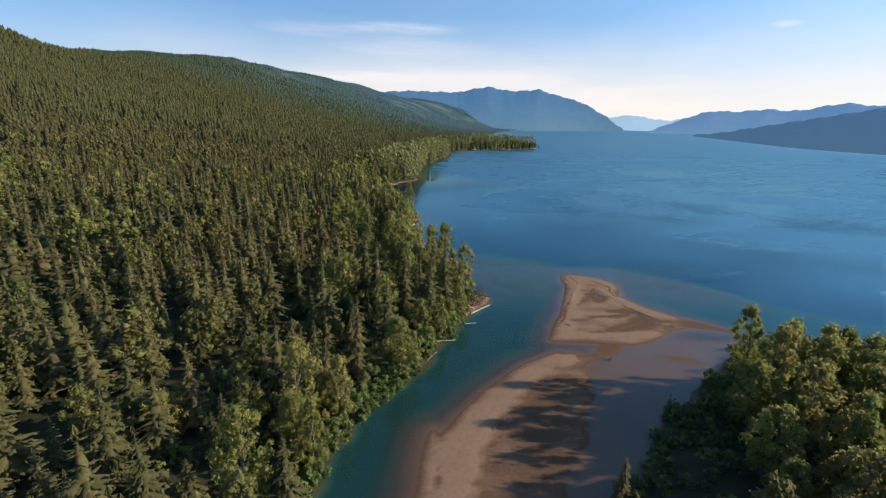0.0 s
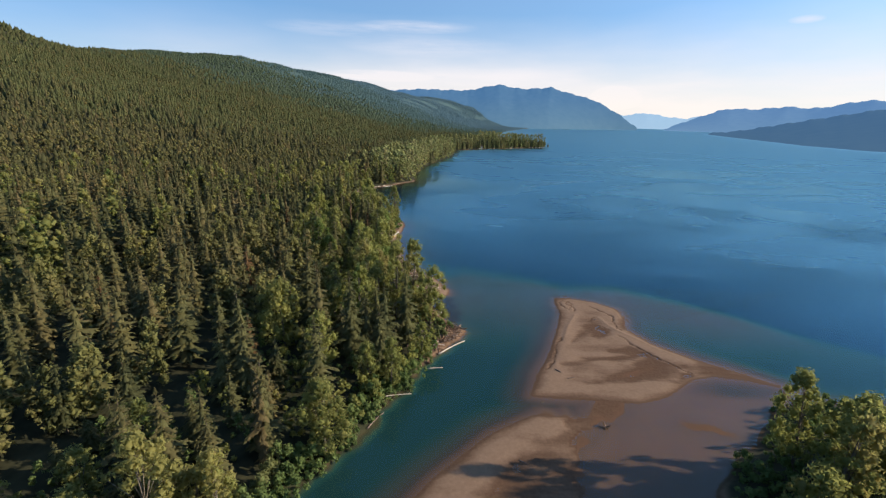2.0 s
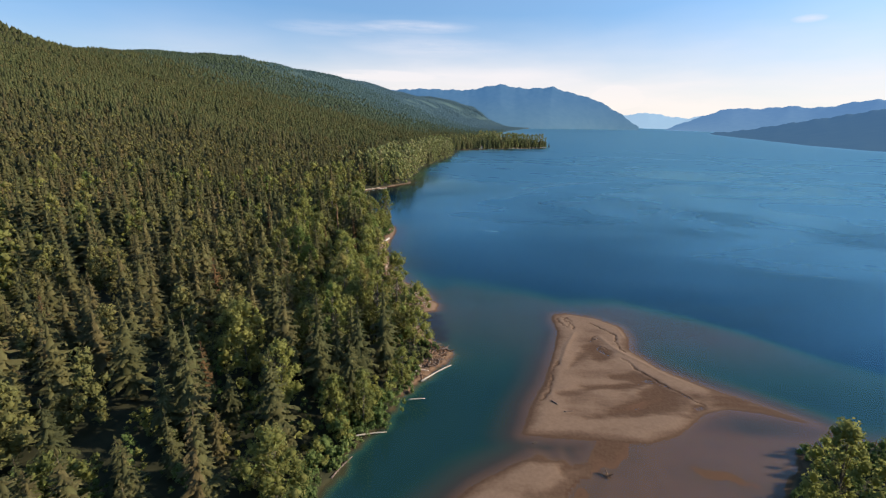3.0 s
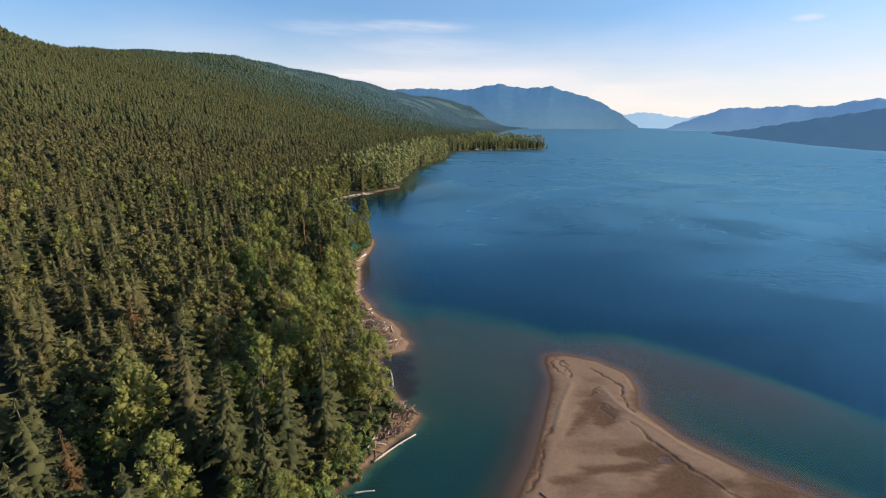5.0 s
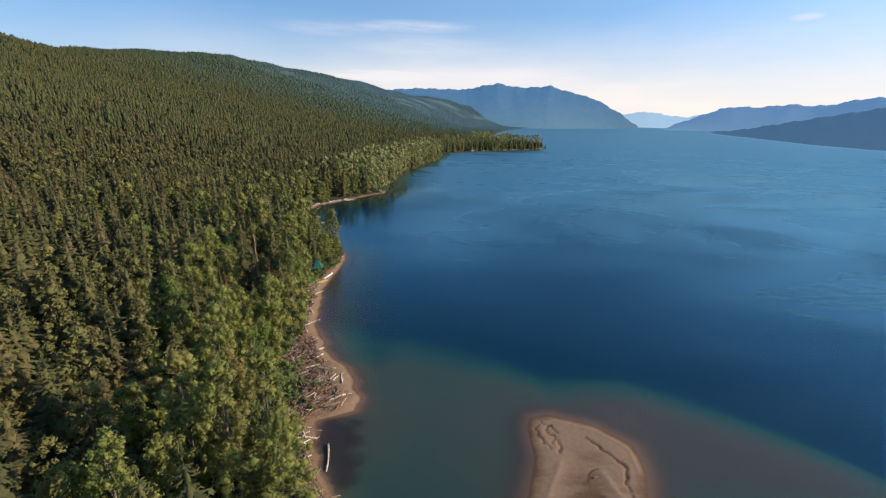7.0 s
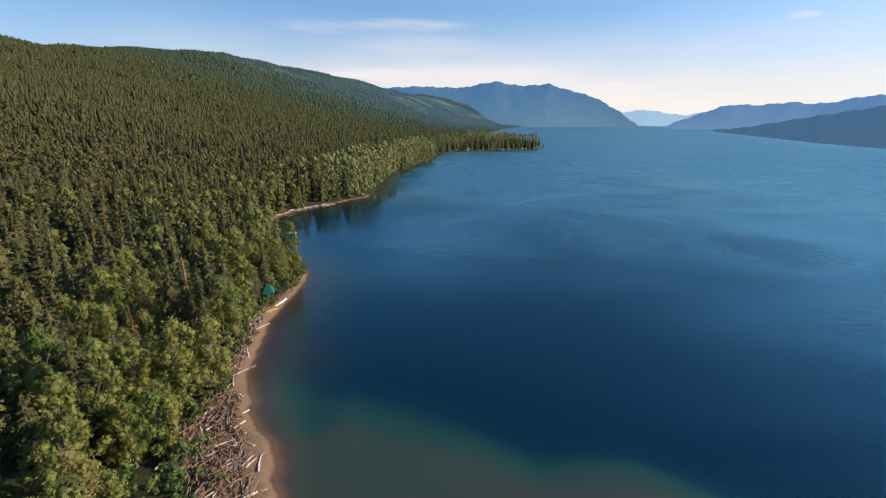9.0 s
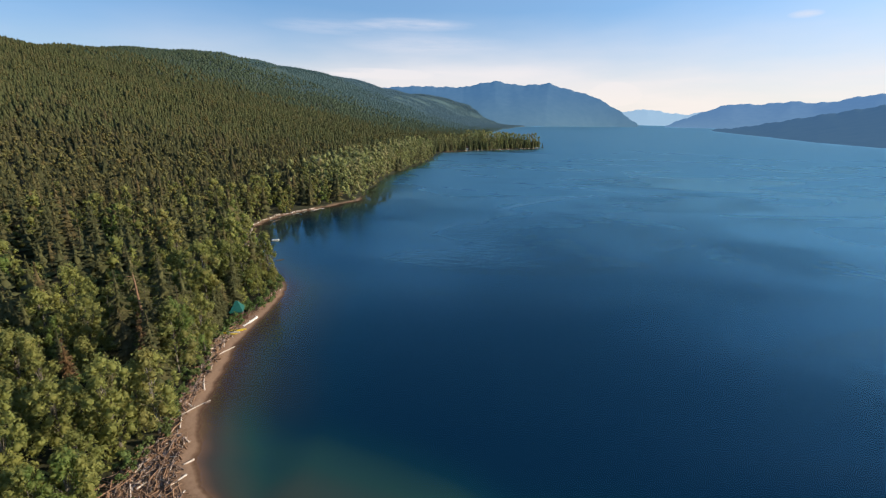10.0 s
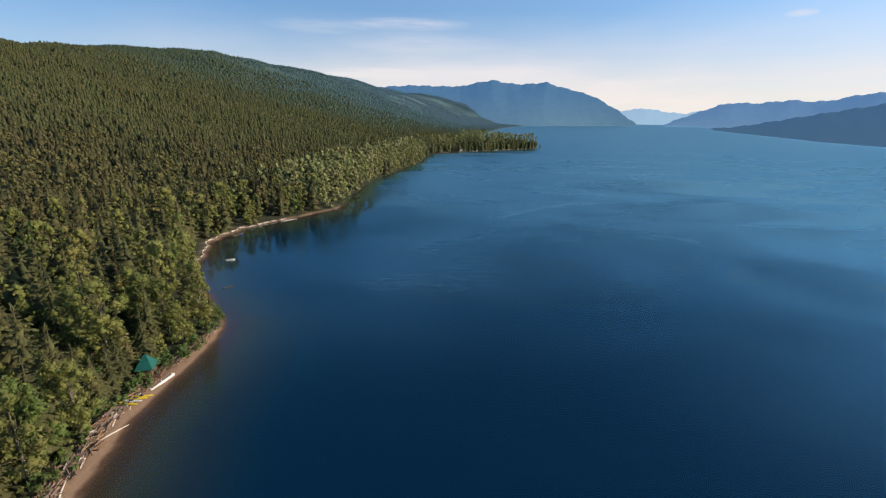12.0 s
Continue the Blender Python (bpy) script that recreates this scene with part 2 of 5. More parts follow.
def relief(x, y):
    """Ground height over the water level, and how far in from any shore."""
    d = inland(x, y)
    back = np.interp(y, SPINE_Y, SPINE_X) - x
    rise = np.interp(d, (0, 3, 12), (0, 0.7, 1.6)) + np.interp(back, RISE_D, RISE_Z) * (1 + 0.65 * smooth(1400, 2500, y))
    crest = np.interp(y, CREST_Y, CREST_Z) + 5 * wave(x, y, 200, 2) + 2 * wave(x, y, 60, 1) + 0.42 * np.clip(-985 - x, 0, 300) * smooth(1250, 1120, y)
    high = np.where(rise > crest - 60, crest - 60 * np.exp(-np.clip((rise - crest + 60) / 60, 0, 9)), rise)
    high = high + smooth(60, 500, d) * (7 * wave(x, y, 120, 3) + 3 * wave(x, y, 45, 5)) + smooth(450, 900, d) * (5 * wave(x - 0.5 * y, y * 0.5, 110, 6) + 2.5 * wave(x, y * 0.4, 40, 2))
    south = ring(x, y, BAR_SOUTH) + smooth(6, 16, x - (y - 70) * 0.6) * (1.6 * wave(x * 0.5, y, 2.6, 3) + 0.9 * wave(x, y, 1.2, 5))
    flat = ring(x, y, WET_FLAT) + 2.4 * wave(x * 0.35, y, 2.6, 8) + 0.8 * wave(x * 0.7, y, 0.9, 4)
    bar = np.maximum(np.maximum(ring(x, y, BAR_NORTH), south), np.minimum(flat, 0.5 + 0.4 * wave(x * 0.3, y, 1.6, 5)))
    right = right_bank(x, y)
    # river bed and lake bed
    shelf = np.interp(x, SHELF_X, SHELF_Y) - y
    out = -d
    steep = smooth(126, 112, y)
    deep = (0.27 + 0.80 * steep - 0.09 * smooth(178, 205, y)) * np.clip(out, 0, 4) + (0.30 + 0.16 * smooth(178, 205, y)) * np.clip(out - 4, 0, 200)
    deep = deep + 0.5 * np.exp(-((x - 12.0) / 3.0) ** 2 - ((y - 151.5) / 6.5) ** 2)
    delta = 0.75 + 0.8 * smooth(0.0, 14, 12 - np.abs(x - 24 - (y - 150) * 0.1) * 0.5) + 0.5 * wave(x, y, 14, 4)
    on_shelf = smooth(-13, 4, shelf)
    bed = deep * (1 - on_shelf) + np.minimum(deep, delta + 2.2 * smooth(12, 0, shelf)) * on_shelf
    lagoon = smooth(4, 12, x - 6 - (y - 60) * 0.55) * smooth(118, 108, y)
    bed = bed * (1 - lagoon) + lagoon * np.minimum(bed, 0.05 - 0.11 * smooth(30, 12, x - (y - 70) * 0.75) + 0.04 * wave(x * 0.5, y, 8, 7) + 0.025 * wave(x * 0.6, y, 3.1, 2) + 0.015 * wave(x, y, 1.4, 6))
    channel = smooth(-1, 0.6, out) * smooth(0.5, 9, -bar) * smooth(150, 120, y) * (1 - lagoon)
    bed = bed * (1 - channel) + channel * (0.7 + 2.6 * smooth(0.8, 10, -bar) * smooth(-0.3, 0.8, out))
    edge = smooth(-7, 0.0, bar)
    bed = bed * (1 - edge) + edge * np.minimum(bed, -0.15 * np.minimum(bar, 0))
    bed = np.where(bed > 0, 1.6 - 1.6 * np.exp(-np.maximum(bed, 0) / 4), 0.4 * bed)
    z = np.where(d > 0, high, -bed)
    shape = np.zeros(np.shape(x))
    sway, drift = x + 0.35 * wave(x, y, 0.8, 2), y + 0.45 * wave(x, y, 1.0, 7)
    for k, line in enumerate(RUNNELS):
        shape -= (0.20 if k < 2 else 0.15) * np.exp(-(reach_to(sway, drift, line) / 0.17) ** 2)
    for hollow in DAMP:
        shape -= 0.13 * smooth(-1.1, 1.5, ring(x, y, hollow) + 0.8 * wave(x * 0.5, y * 1.3, 1.7, 3) + 0.35 * wave(x * 0.6, y * 1.6, 0.7, 1))
    for line in RIDGES:
        shape += 0.09 * np.exp(-(reach_to(x, y, line) / 0.55) ** 2)
    dune = shape * smooth(0.3, 1.5, bar) + 0.08 + 0.13 * smooth(0, 3, bar) - 0.055 * smooth(3.5, 8, bar) + (0.035 * wave(x * 0.55, y, 5, 6) + 0.02 * wave(x, y, 2.1, 4)) * smooth(0.5, 4, bar)
    z = np.where(bar > 0, np.minimum(0.15 * bar, dune), z)
    bank = np.minimum(0.22 * right, 1.6 + 0.004 * right) + 0.15 * wave(x, y, 11, 3)
    z = np.where(right > -2, np.maximum(z, np.minimum(bank, 0.3 * right + 0.2)), z)
    return z, np.maximum(d, right), bar


def spread(lo, a, b, hi, step, grow=1.09):
    core = list(np.arange(a, b, step))
    s, v, left = step, a, []
    while v > lo:
        s *= grow
        v -= s
        left.append(v)
    s, v, right = step, core[-1], []
    while v < hi:
        s *= grow
        v += s
        right.append(v)
    return np.array(left[::-1] + core + right)


def mesh_from(name, verts, faces, mats=(), slots=None, shade=False):
    me = bpy.data.meshes.new(name)
    verts = np.asarray(verts, np.float32)
    me.vertices.add(len(verts))
    me.vertices.foreach_set("co", verts.ravel())
    sizes = np.array([len(f) for f in faces]) if isinstance(faces, list) else np.full(len(faces), faces.shape[1])
    flat = np.concatenate([np.asarray(f) for f in faces]) if isinstance(faces, list) else faces.ravel()
    me.loops.add(len(flat))
    me.loops.foreach_set("vertex_index", flat.astype(np.int32))
    me.polygons.add(len(sizes))
    me.polygons.foreach_set("loop_start", np.concatenate(([0], np.cumsum(sizes)[:-1])).astype(np.int32))
    for m in mats:
        me.materials.append(m)
    if slots is not None:
        me.polygons.foreach_set("material_index", np.asarray(slots, np.int32))
    if shade:
        me.polygons.foreach_set("use_smooth", np.ones(len(sizes), bool))
    me.update(calc_edges=True)
    me.validate()
    return me


def grid_faces(nx, ny):
    i = np.arange(nx * ny).reshape(ny, nx)
    return np.stack((i[:-1, :-1], i[:-1, 1:], i[1:, 1:], i[1:, :-1]), -1).reshape(-1, 4)


# ---------------------------------------------------------------- materials
def material(name):
    m = bpy.data.materials.new(name)
    m.use_nodes = True
    return m, Nodes(m.node_tree)


def finish(n, colour, rough, normal=None, spec=0.35, translucent=0.0, metal=0.0):
    b = n.add("ShaderNodeBsdfPrincipled")
    n.put(b.inputs["Base Color"], colour)
    n.put(b.inputs["Roughness"], rough)
    n.put(b.inputs["Specular IOR Level"], spec)
    n.put(b.inputs["Metallic"], metal)
    if normal is not None:
        n.link(normal, b.inputs["Normal"])
    top = b.outputs[0]
    if translucent:
        t = n.add("ShaderNodeBsdfTranslucent")
        n.put(t.inputs[0], colour)
        mx = n.add("ShaderNodeMixShader")
        mx.inputs[0].default_value = translucent
        n.link(top, mx.inputs[1])
        n.link(t.outputs[0], mx.inputs[2])
        top = mx.outputs[0]
    n.link(top, n.add("ShaderNodeOutputMaterial").inputs[0])


def ground_material():
    m, n = material("ground")
    p = n.place()
    z = n.add("ShaderNodeSeparateXYZ")
    n.link(p, z.inputs[0])
    height = z.outputs[2]
    fine, broad = n.noise(p, 1.6, 6, 0.65), n.noise(p, 0.11, 4, 0.6)
    wob = n.math("ADD", height, n.span(broad, 0.3, 0.7, -0.02, 0.02))
    # bed: sand and silt, with the water's depth tint painted over it
    under = n.ramp(n.span(wob, 0.0, -1.6), [(0.0, (0.182, 0.094, 0.056)), (0.05, (0.142, 0.074, 0.045)), (0.13, (0.078, 0.056, 0.036)),
                                           (0.24, (0.058, 0.064, 0.042)), (0.48, (0.023, 0.060, 0.046)), (0.72, (0.003, 0.028, 0.042)), (1.0, (0.0010, 0.0160, 0.0385))])
    dry = n.mix(n.span(fine, 0.3, 0.7), (0.200, 0.126, 0.079, 1), (0.250, 0.162, 0.103, 1))
    damp = n.mix(n.span(fine, 0.3, 0.7), (0.092, 0.052, 0.031, 1), (0.132, 0.078, 0.047, 1))
    sand = n.mix(n.span(n.math("ADD", height, n.span(n.noise(n.squeeze(p, 0.07, 0.2, 1), 1.0, 6, 0.62), 0.32, 0.68, -0.07, 0.05)), 0.05, 0.175), damp, dry)
    shore = n.mix(n.span(height, -0.015, 0.012), under, sand)
    zone = n.add("ShaderNodeAttribute", attribute_name="wooded")
    floor_and_haze = n.mix(n.span(n.noise(p, 0.35, 5), 0.3, 0.7), (0.022, 0.025, 0.012, 1), (0.050, 0.048, 0.023, 1))
    # far slopes: distance haze painted in, floor colour shifted to blue-green
    floor_and_haze = n.mix(n.span(z.outputs[1], 1300, 2300), floor_and_haze, (0.072, 0.125, 0.122, 1))
    litter = n.add("ShaderNodeAttribute", attribute_name="litter")
    chips = n.mix(n.span(n.noise(p, 2.4, 6, 0.7), 0.35, 0.65), (0.085, 0.050, 0.030, 1), (0.215, 0.132, 0.076, 1))
    shore = n.mix(n.math("MULTIPLY", litter.outputs[2], n.span(n.noise(p, 0.5, 4), 0.25, 0.55, 0.45, 1.0)), shore, chips)
    silt = n.add("ShaderNodeAttribute", attribute_name="silt")
    shore = n.mix(n.math("MULTIPLY", silt.outputs[2], 0.85), shore, (0.036, 0.022, 0.016, 1))
    col = n.mix(zone.outputs[2], shore, floor_and_haze)
    finish(n, col, n.span(height, 0.0, 0.25, 0.78, 0.92), n.bump(n.math("ADD", fine, n.math("MULTIPLY", n.noise(p, 9.0, 3), 0.4)), 0.3, 0.08), n.span(height, -0.04, 0.3, 0.0, 0.2))
    return m


def water_material():
    m, n = material("lake_water")
    p = n.place()
    lee = n.add("ShaderNodeAttribute", attribute_name="lee").outputs[2]
    # an old boat track, still smooth
    xyz = n.add("ShaderNodeSeparateXYZ")
    n.link(p, xyz.inputs[0])
    run = n.math("SUBTRACT", xyz.outputs[0], 39.0)
    curve = n.math("ADD", n.math("MULTIPLY", run, 1.62), n.math("MULTIPLY", n.math("MULTIPLY", run, run), -0.0064))
    off = n.math("ABSOLUTE", n.math("SUBTRACT", n.math("SUBTRACT", xyz.outputs[1], 359.0), curve))
    track = n.math("MULTIPLY", n.span(off, 1.0, 5.0, 1.0, 0.0), n.math("MULTIPLY", n.span(run, -25.0, 10.0), n.span(run, 60.0, 125.0, 1.0, 0.0)))
    track = n.math("MULTIPLY", track, n.span(n.noise(n.squeeze(p, 0.12, 0.05, 1), 1.0, 4), 0.3, 0.6))
    lee = n.math("MAXIMUM", lee, n.math("MULTIPLY", track, 0.9))
    swell = n.noise(n.squeeze(p, 0.16, 0.34, 1), 1.0, 5, 0.6)
    rip = n.noise(n.squeeze(p, 0.9, 1.7, 1), 1.0, 3, 0.6)
    bend = n.add("ShaderNodeTexNoise")
    n.put(bend.inputs["Vector"], n.squeeze(p, 0.006, 0.014, 1))
    bend.inputs["Scale"].default_value, bend.inputs["Detail"].default_value, bend.inputs["Distortion"].default_value = 1.0, 6.0, 1.6
    gust = n.span(bend.outputs[0], 0.34, 0.66)
    h = n.math("ADD", n.math("MULTIPLY", swell, 0.8), n.math("MULTIPLY", rip, 0.3))
    normal = n.add("ShaderNodeBump")
    n.put(normal.inputs["Height"], h)
    n.put(normal.inputs["Strength"], n.math("MULTIPLY", n.math("MULTIPLY", n.span(gust, 0, 1, 0.18, 0.46), n.span(xyz.outputs[1], 220.0, 700.0, 1.0, 0.2)), n.span(lee, 0, 1, 1.0, 0.12)))
    normal.inputs["Distance"].default_value = 0.5
    gl = n.add("ShaderNodeBsdfGlossy")
    n.put(gl.inputs["Roughness"], n.math("MULTIPLY", n.math("ADD", n.span(gust, 0, 1, 0.17, 0.34), n.span(xyz.outputs[1], 350.0, 1300.0, 0.0, 0.16)), n.span(lee, 0, 1, 1.0, 0.35)))
    n.put(gl.inputs["Color"], n.mix(lee, (0.40, 0.735, 0.835, 1), (0.43, 0.70, 0.78, 1)))
    n.link(normal.outputs[0], gl.inputs["Normal"])
    clear = n.add("ShaderNodeBsdfTransparent")
    clear.inputs[0].default_value = (0.88, 0.96, 0.98, 1)
    lw = n.add("ShaderNodeLayerWeight")
    lw.inputs[0].default_value = 0.5
    n.link(normal.outputs[0], lw.inputs["Normal"])
    gleam = n.math("ADD", 0.036, n.math("MULTIPLY", 0.964, n.math("POWER", lw.outputs["Facing"], 4.45)), clamp=True)
    # slicks and wind lanes; steep grazing views meet the sides of ripples
    lane = n.add("ShaderNodeTexNoise")
    n.put(lane.inputs["Vector"], n.squeeze(p, 0.008, 0.014, 1))
    lane.inputs["Scale"].default_value, lane.inputs["Detail"].default_value, lane.inputs["Distortion"].default_value = 1.0, 5.0, 1.0
    gleam = n.math("MULTIPLY", gleam, n.math("ADD", n.span(lane.outputs[0], 0.33, 0.62, 0.74, 1.16), n.math("ADD", n.math("MULTIPLY", track, 0.14), n.math("MULTIPLY", n.add("ShaderNodeAttribute", attribute_name="gleam_patch").outputs[2], 0.6))))
    gleam = n.math("MINIMUM", gleam, 0.50)
    mx = n.add("ShaderNodeMixShader")
    n.link(gleam, mx.inputs[0])
    n.link(clear.outputs[0], mx.inputs[1])
    n.link(gl.outputs[0], mx.inputs[2])
    n.link(mx.outputs[0], n.add("ShaderNodeOutputMaterial").inputs[0])
    return m


def foliage(name, dark, light, old, patch=0.16, translucent=0.3, fresh=None):
    """Leaves: each leaf differs a little, each tree differs more, stands differ too."""
    m, n = material(name)
    p = n.place()
    leaf = n.add("ShaderNodeNewGeometry").outputs["Random Per Island"]
    cell = n.add("ShaderNodeTexVoronoi", voronoi_dimensions="2D")
    n.link(p, cell.inputs["Vector"])
    cell.inputs["Scale"].default_value = patch
    tree = n.add("ShaderNodeSeparateColor")
    n.link(cell.outputs["Color"], tree.inputs[0])
    own = n.add("ShaderNodeObjectInfo").outputs["Random"]
    f = n.math("ADD", n.math("MULTIPLY", leaf, 0.25), n.math("ADD", n.math("MULTIPLY", tree.outputs[0], 0.45), n.math("MULTIPLY", own, 0.30)))
    col = n.mix(f, (*dark, 1), (*light, 1))
    stand = n.span(n.noise(p, 0.018, 3), 0.45, 0.68, 0.0, 0.6)
    dry = n.math("MULTIPLY", n.span(tree.outputs[1], 0.72, 1.0), 0.75)
    col = n.mix(n.math("MAXIMUM", dry, n.math("MULTIPLY", stand, leaf)), col, (*old, 1))
    if fresh:
        col = n.mix(n.math("MULTIPLY", n.span(tree.outputs[2], 0.88, 0.95), n.span(leaf, 0, 1, 0.5, 1.0)), col, (*fresh, 1))
    finish(n, col, 0.8, None, 0.08, translucent)
    return m


def bark(name, a, b):
    m, n = material(name)
    p = n.place()
    f = n.noise(n.squeeze(p, 3, 3, 0.8), 2.0, 5)
    finish(n, n.mix(n.span(f, 0.3, 0.7), (*a, 1), (*b, 1)), 0.85, n.bump(f, 0.5, 0.05), 0.2)
    return m


def hazy_hills(name, a, b, haze, foot, strength):
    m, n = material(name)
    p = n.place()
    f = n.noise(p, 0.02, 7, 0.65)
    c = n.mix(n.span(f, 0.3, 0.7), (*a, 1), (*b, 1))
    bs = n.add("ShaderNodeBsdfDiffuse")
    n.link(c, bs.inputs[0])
    # emission stands in for air haze, graded from the foot upwards
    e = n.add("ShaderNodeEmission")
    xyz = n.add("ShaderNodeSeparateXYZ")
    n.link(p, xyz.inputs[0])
    n.put(e.inputs[0], n.mix(n.span(xyz.outputs[2], 0.0, 210.0), (*foot, 1), (*haze, 1)))
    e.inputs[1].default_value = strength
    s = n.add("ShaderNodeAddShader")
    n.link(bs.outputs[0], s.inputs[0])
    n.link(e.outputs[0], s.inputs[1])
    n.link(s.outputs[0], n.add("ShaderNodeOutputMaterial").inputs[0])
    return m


GROUND, WATER = ground_material(), water_material()
NEEDLES = foliage("needles", (0.058, 0.067, 0.031), (0.147, 0.139, 0.055), (0.183, 0.132, 0.062), 0.16, 0.36)
# sunlit shore side and dimmer inland side painted as two leaf tones
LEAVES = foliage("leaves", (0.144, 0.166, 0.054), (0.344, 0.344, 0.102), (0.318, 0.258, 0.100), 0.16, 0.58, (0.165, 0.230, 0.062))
DIM_LEAVES = foliage("dim_leaves", (0.090, 0.106, 0.039), (0.206, 0.196, 0.067), (0.211, 0.165, 0.074), 0.16, 0.42, (0.125, 0.180, 0.051))
FAR_WOOD = foliage("far_needles", (0.066, 0.079, 0.033), (0.104, 0.113, 0.045), (0.132, 0.108, 0.048), 0.11, 0.35)
MID_WOOD = foliage("slope_needles", (0.052, 0.058, 0.026), (0.095, 0.094, 0.041), (0.122, 0.094, 0.046), 0.11, 0.35)
MID_LEAVES = foliage("slope_leaves", (0.087, 0.094, 0.041), (0.196, 0.180, 0.065), (0.185, 0.140, 0.062), 0.12, 0.4)
# haze over the bay painted in: these leaves are paler and less saturated
HAZY_LEAVES = foliage("hazy_leaves", (0.122, 0.148, 0.074), (0.335, 0.342, 0.123), (0.328, 0.268, 0.135), 0.12, 0.4)
SCRUB = foliage("willow_leaves", (0.072, 0.120, 0.036), (0.175, 0.225, 0.074), (0.165, 0.160, 0.067), 0.16, 0.4)
RUST = foliage("dry_needles", (0.098, 0.066, 0.031), (0.206, 0.115, 0.053), (0.185, 0.110, 0.053))
# bluer and paler firs by distance: haze painted into the foliage colour
HAZY_COOL_WOOD = foliage("hazy_ridge_firs", (0.066, 0.096, 0.058), (0.090, 0.120, 0.068), (0.098, 0.114, 0.064), 0.06, 0.35)
HAZY_BLUE_WOOD = foliage("hazy_blue_firs", (0.078, 0.134, 0.130), (0.089, 0.146, 0.140), (0.091, 0.140, 0.128), 0.03, 0.35)
HAZY_PALE_WOOD = foliage("hazy_pale_firs", (0.087, 0.154, 0.182), (0.095, 0.164, 0.192), (0.095, 0.158, 0.178), 0.03, 0.35)
BARK = bark("bark", (0.06, 0.045, 0.033), (0.15, 0.115, 0.085))
PALE_BARK = bark("pale_bark", (0.075, 0.062, 0.048), (0.20, 0.17, 0.13))
DRIFT = bark("driftwood", (0.30, 0.24, 0.19), (0.62, 0.54, 0.45))

# ---------------------------------------------------------------- ground, water, distance
def tiers(*runs):
    """Grid lines whose spacing changes from run to run, then widens outwards."""
    core = np.concatenate([np.arange(a, b, step) for a, b, step in runs[1:-1]])
    out = spread(runs[0], core[0], core[0] + 1, core[0] + 2, 0.9)
    far = spread(core[-1] - 2, core[-1], core[-1] + 0.5, runs[-1], 0.9, 1.06)
    return np.concatenate((out[out < core[0]], core, far[far > core[-1]]))


gx = tiers(-2700, (-70, -30, 1.8), (-30, 33, 1.2), (33, 69, 0.29), (69, 92, 1.0), 2600)
gy = tiers(-320, (40, 106, 1.0), (106, 162, 0.33), (162, 276, 1.2), (276, 440, 2.8), 5000)
X, Y = np.meshgrid(gx, gy)
Z, IN, BAR = relief(X, Y)
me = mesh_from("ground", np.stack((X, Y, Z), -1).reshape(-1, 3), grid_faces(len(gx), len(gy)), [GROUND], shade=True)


def open_width(x, y):
    return np.where(inland(x, y) > 0, np.interp(y, OPEN_Y, OPEN_D), 1.0)


wide = open_width(X, Y)
wooded = smooth(wide - 0.8 - 12 * smooth(430, 460, Y), wide + 1.5, IN + 0.7 * wave(X, Y, 4, 1) + 1.2 * smooth(124, 112, Y)) * (BAR < 0)
at = me.attributes.new("wooded", "FLOAT", "POINT")
at.data.foreach_set("value", wooded.ravel().astype(np.float32))
litter = smooth(1.2 - 1.3 * smooth(160, 154, Y), 2.6 - 1.6 * smooth(160, 154, Y), IN + 0.5 * wave(X, Y, 3, 2)) * smooth(110, 116, Y) * smooth(266, 258, Y) * (inland(X, Y) > 0)
# on the narrow beach only the upper half is littered
litter = litter * (1 - smooth(188, 198, Y) * smooth(0.62, 0.42, IN / np.maximum(wide, 0.5)))
# dark silt in the still pool of the cove
POOL = ((4.0, 157.6), (11.9, 157.9), (13.6, 150.1), (15.0, 142.5), (12.7, 140.3), (10.0, 143.4), (5.5, 147.0))
silt = smooth(-0.9, 1.4, ring(X, Y, POOL) + 1.1 * wave(X, Y, 1.9, 4) + 0.5 * wave(X, Y, 0.8, 2)) * smooth(0.5, -0.3, inland(X, Y))
# brown leaf silt off the narrow beach; further on it paints the bay's dark reflection
silt = np.maximum(silt, 0.78 * smooth(27, 4, -inland(X, Y)) * smooth(1.5, -1.0, inland(X, Y)) * smooth(188, 205, Y) * smooth(520, 460, Y) * (inland(X, Y) < 0.2))
at = me.attributes.new("silt", "FLOAT", "POINT")
at.data.foreach_set("value", silt.ravel().astype(np.float32))
at = me.attributes.new("litter", "FLOAT", "POINT")
at.data.foreach_set("value", litter.ravel().astype(np.float32))
tagged(new("ground", me), "sandy river delta, lake bed and forest floor", "ground", kind="structure")

wx, wy = spread(-200, -60, 120, 2600, 5.0), spread(-320, 30, 460, 5000, 6.0)
X, Y = np.meshgrid(wx, wy)
out = -inland(X, Y)
lee = np.clip(smooth(60, 12, out) * smooth(262, 300, Y) * smooth(560, 420, Y) + 0.75 * smooth(120, 80, out) * smooth(150, 115, Y) + 0.5 * smooth(14, 3, out), 0, 1)
# bright patch off the point: reflection strength raised by hand
gleam_patch = np.exp(-((X - 24 + 6 * wave(X, Y, 18, 3)) / 30) ** 2 - ((Y - 282 + 10 * wave(X, Y, 22, 5)) / 55) ** 2)
me = mesh_from("water", np.stack((X, Y, np.zeros_like(X)), -1).reshape(-1, 3), grid_faces(len(wx), len(wy)), [WATER])
at = me.attributes.new("lee", "FLOAT", "POINT")
at.data.foreach_set("value", lee.ravel().astype(np.float32))
at = me.attributes.new("gleam_patch", "FLOAT", "POINT")
at.data.foreach_set("value", gleam_patch.ravel().astype(np.float32))
tagged(new("water", me), "deep blue lake and green river water with light ripples", "water", kind="structure")


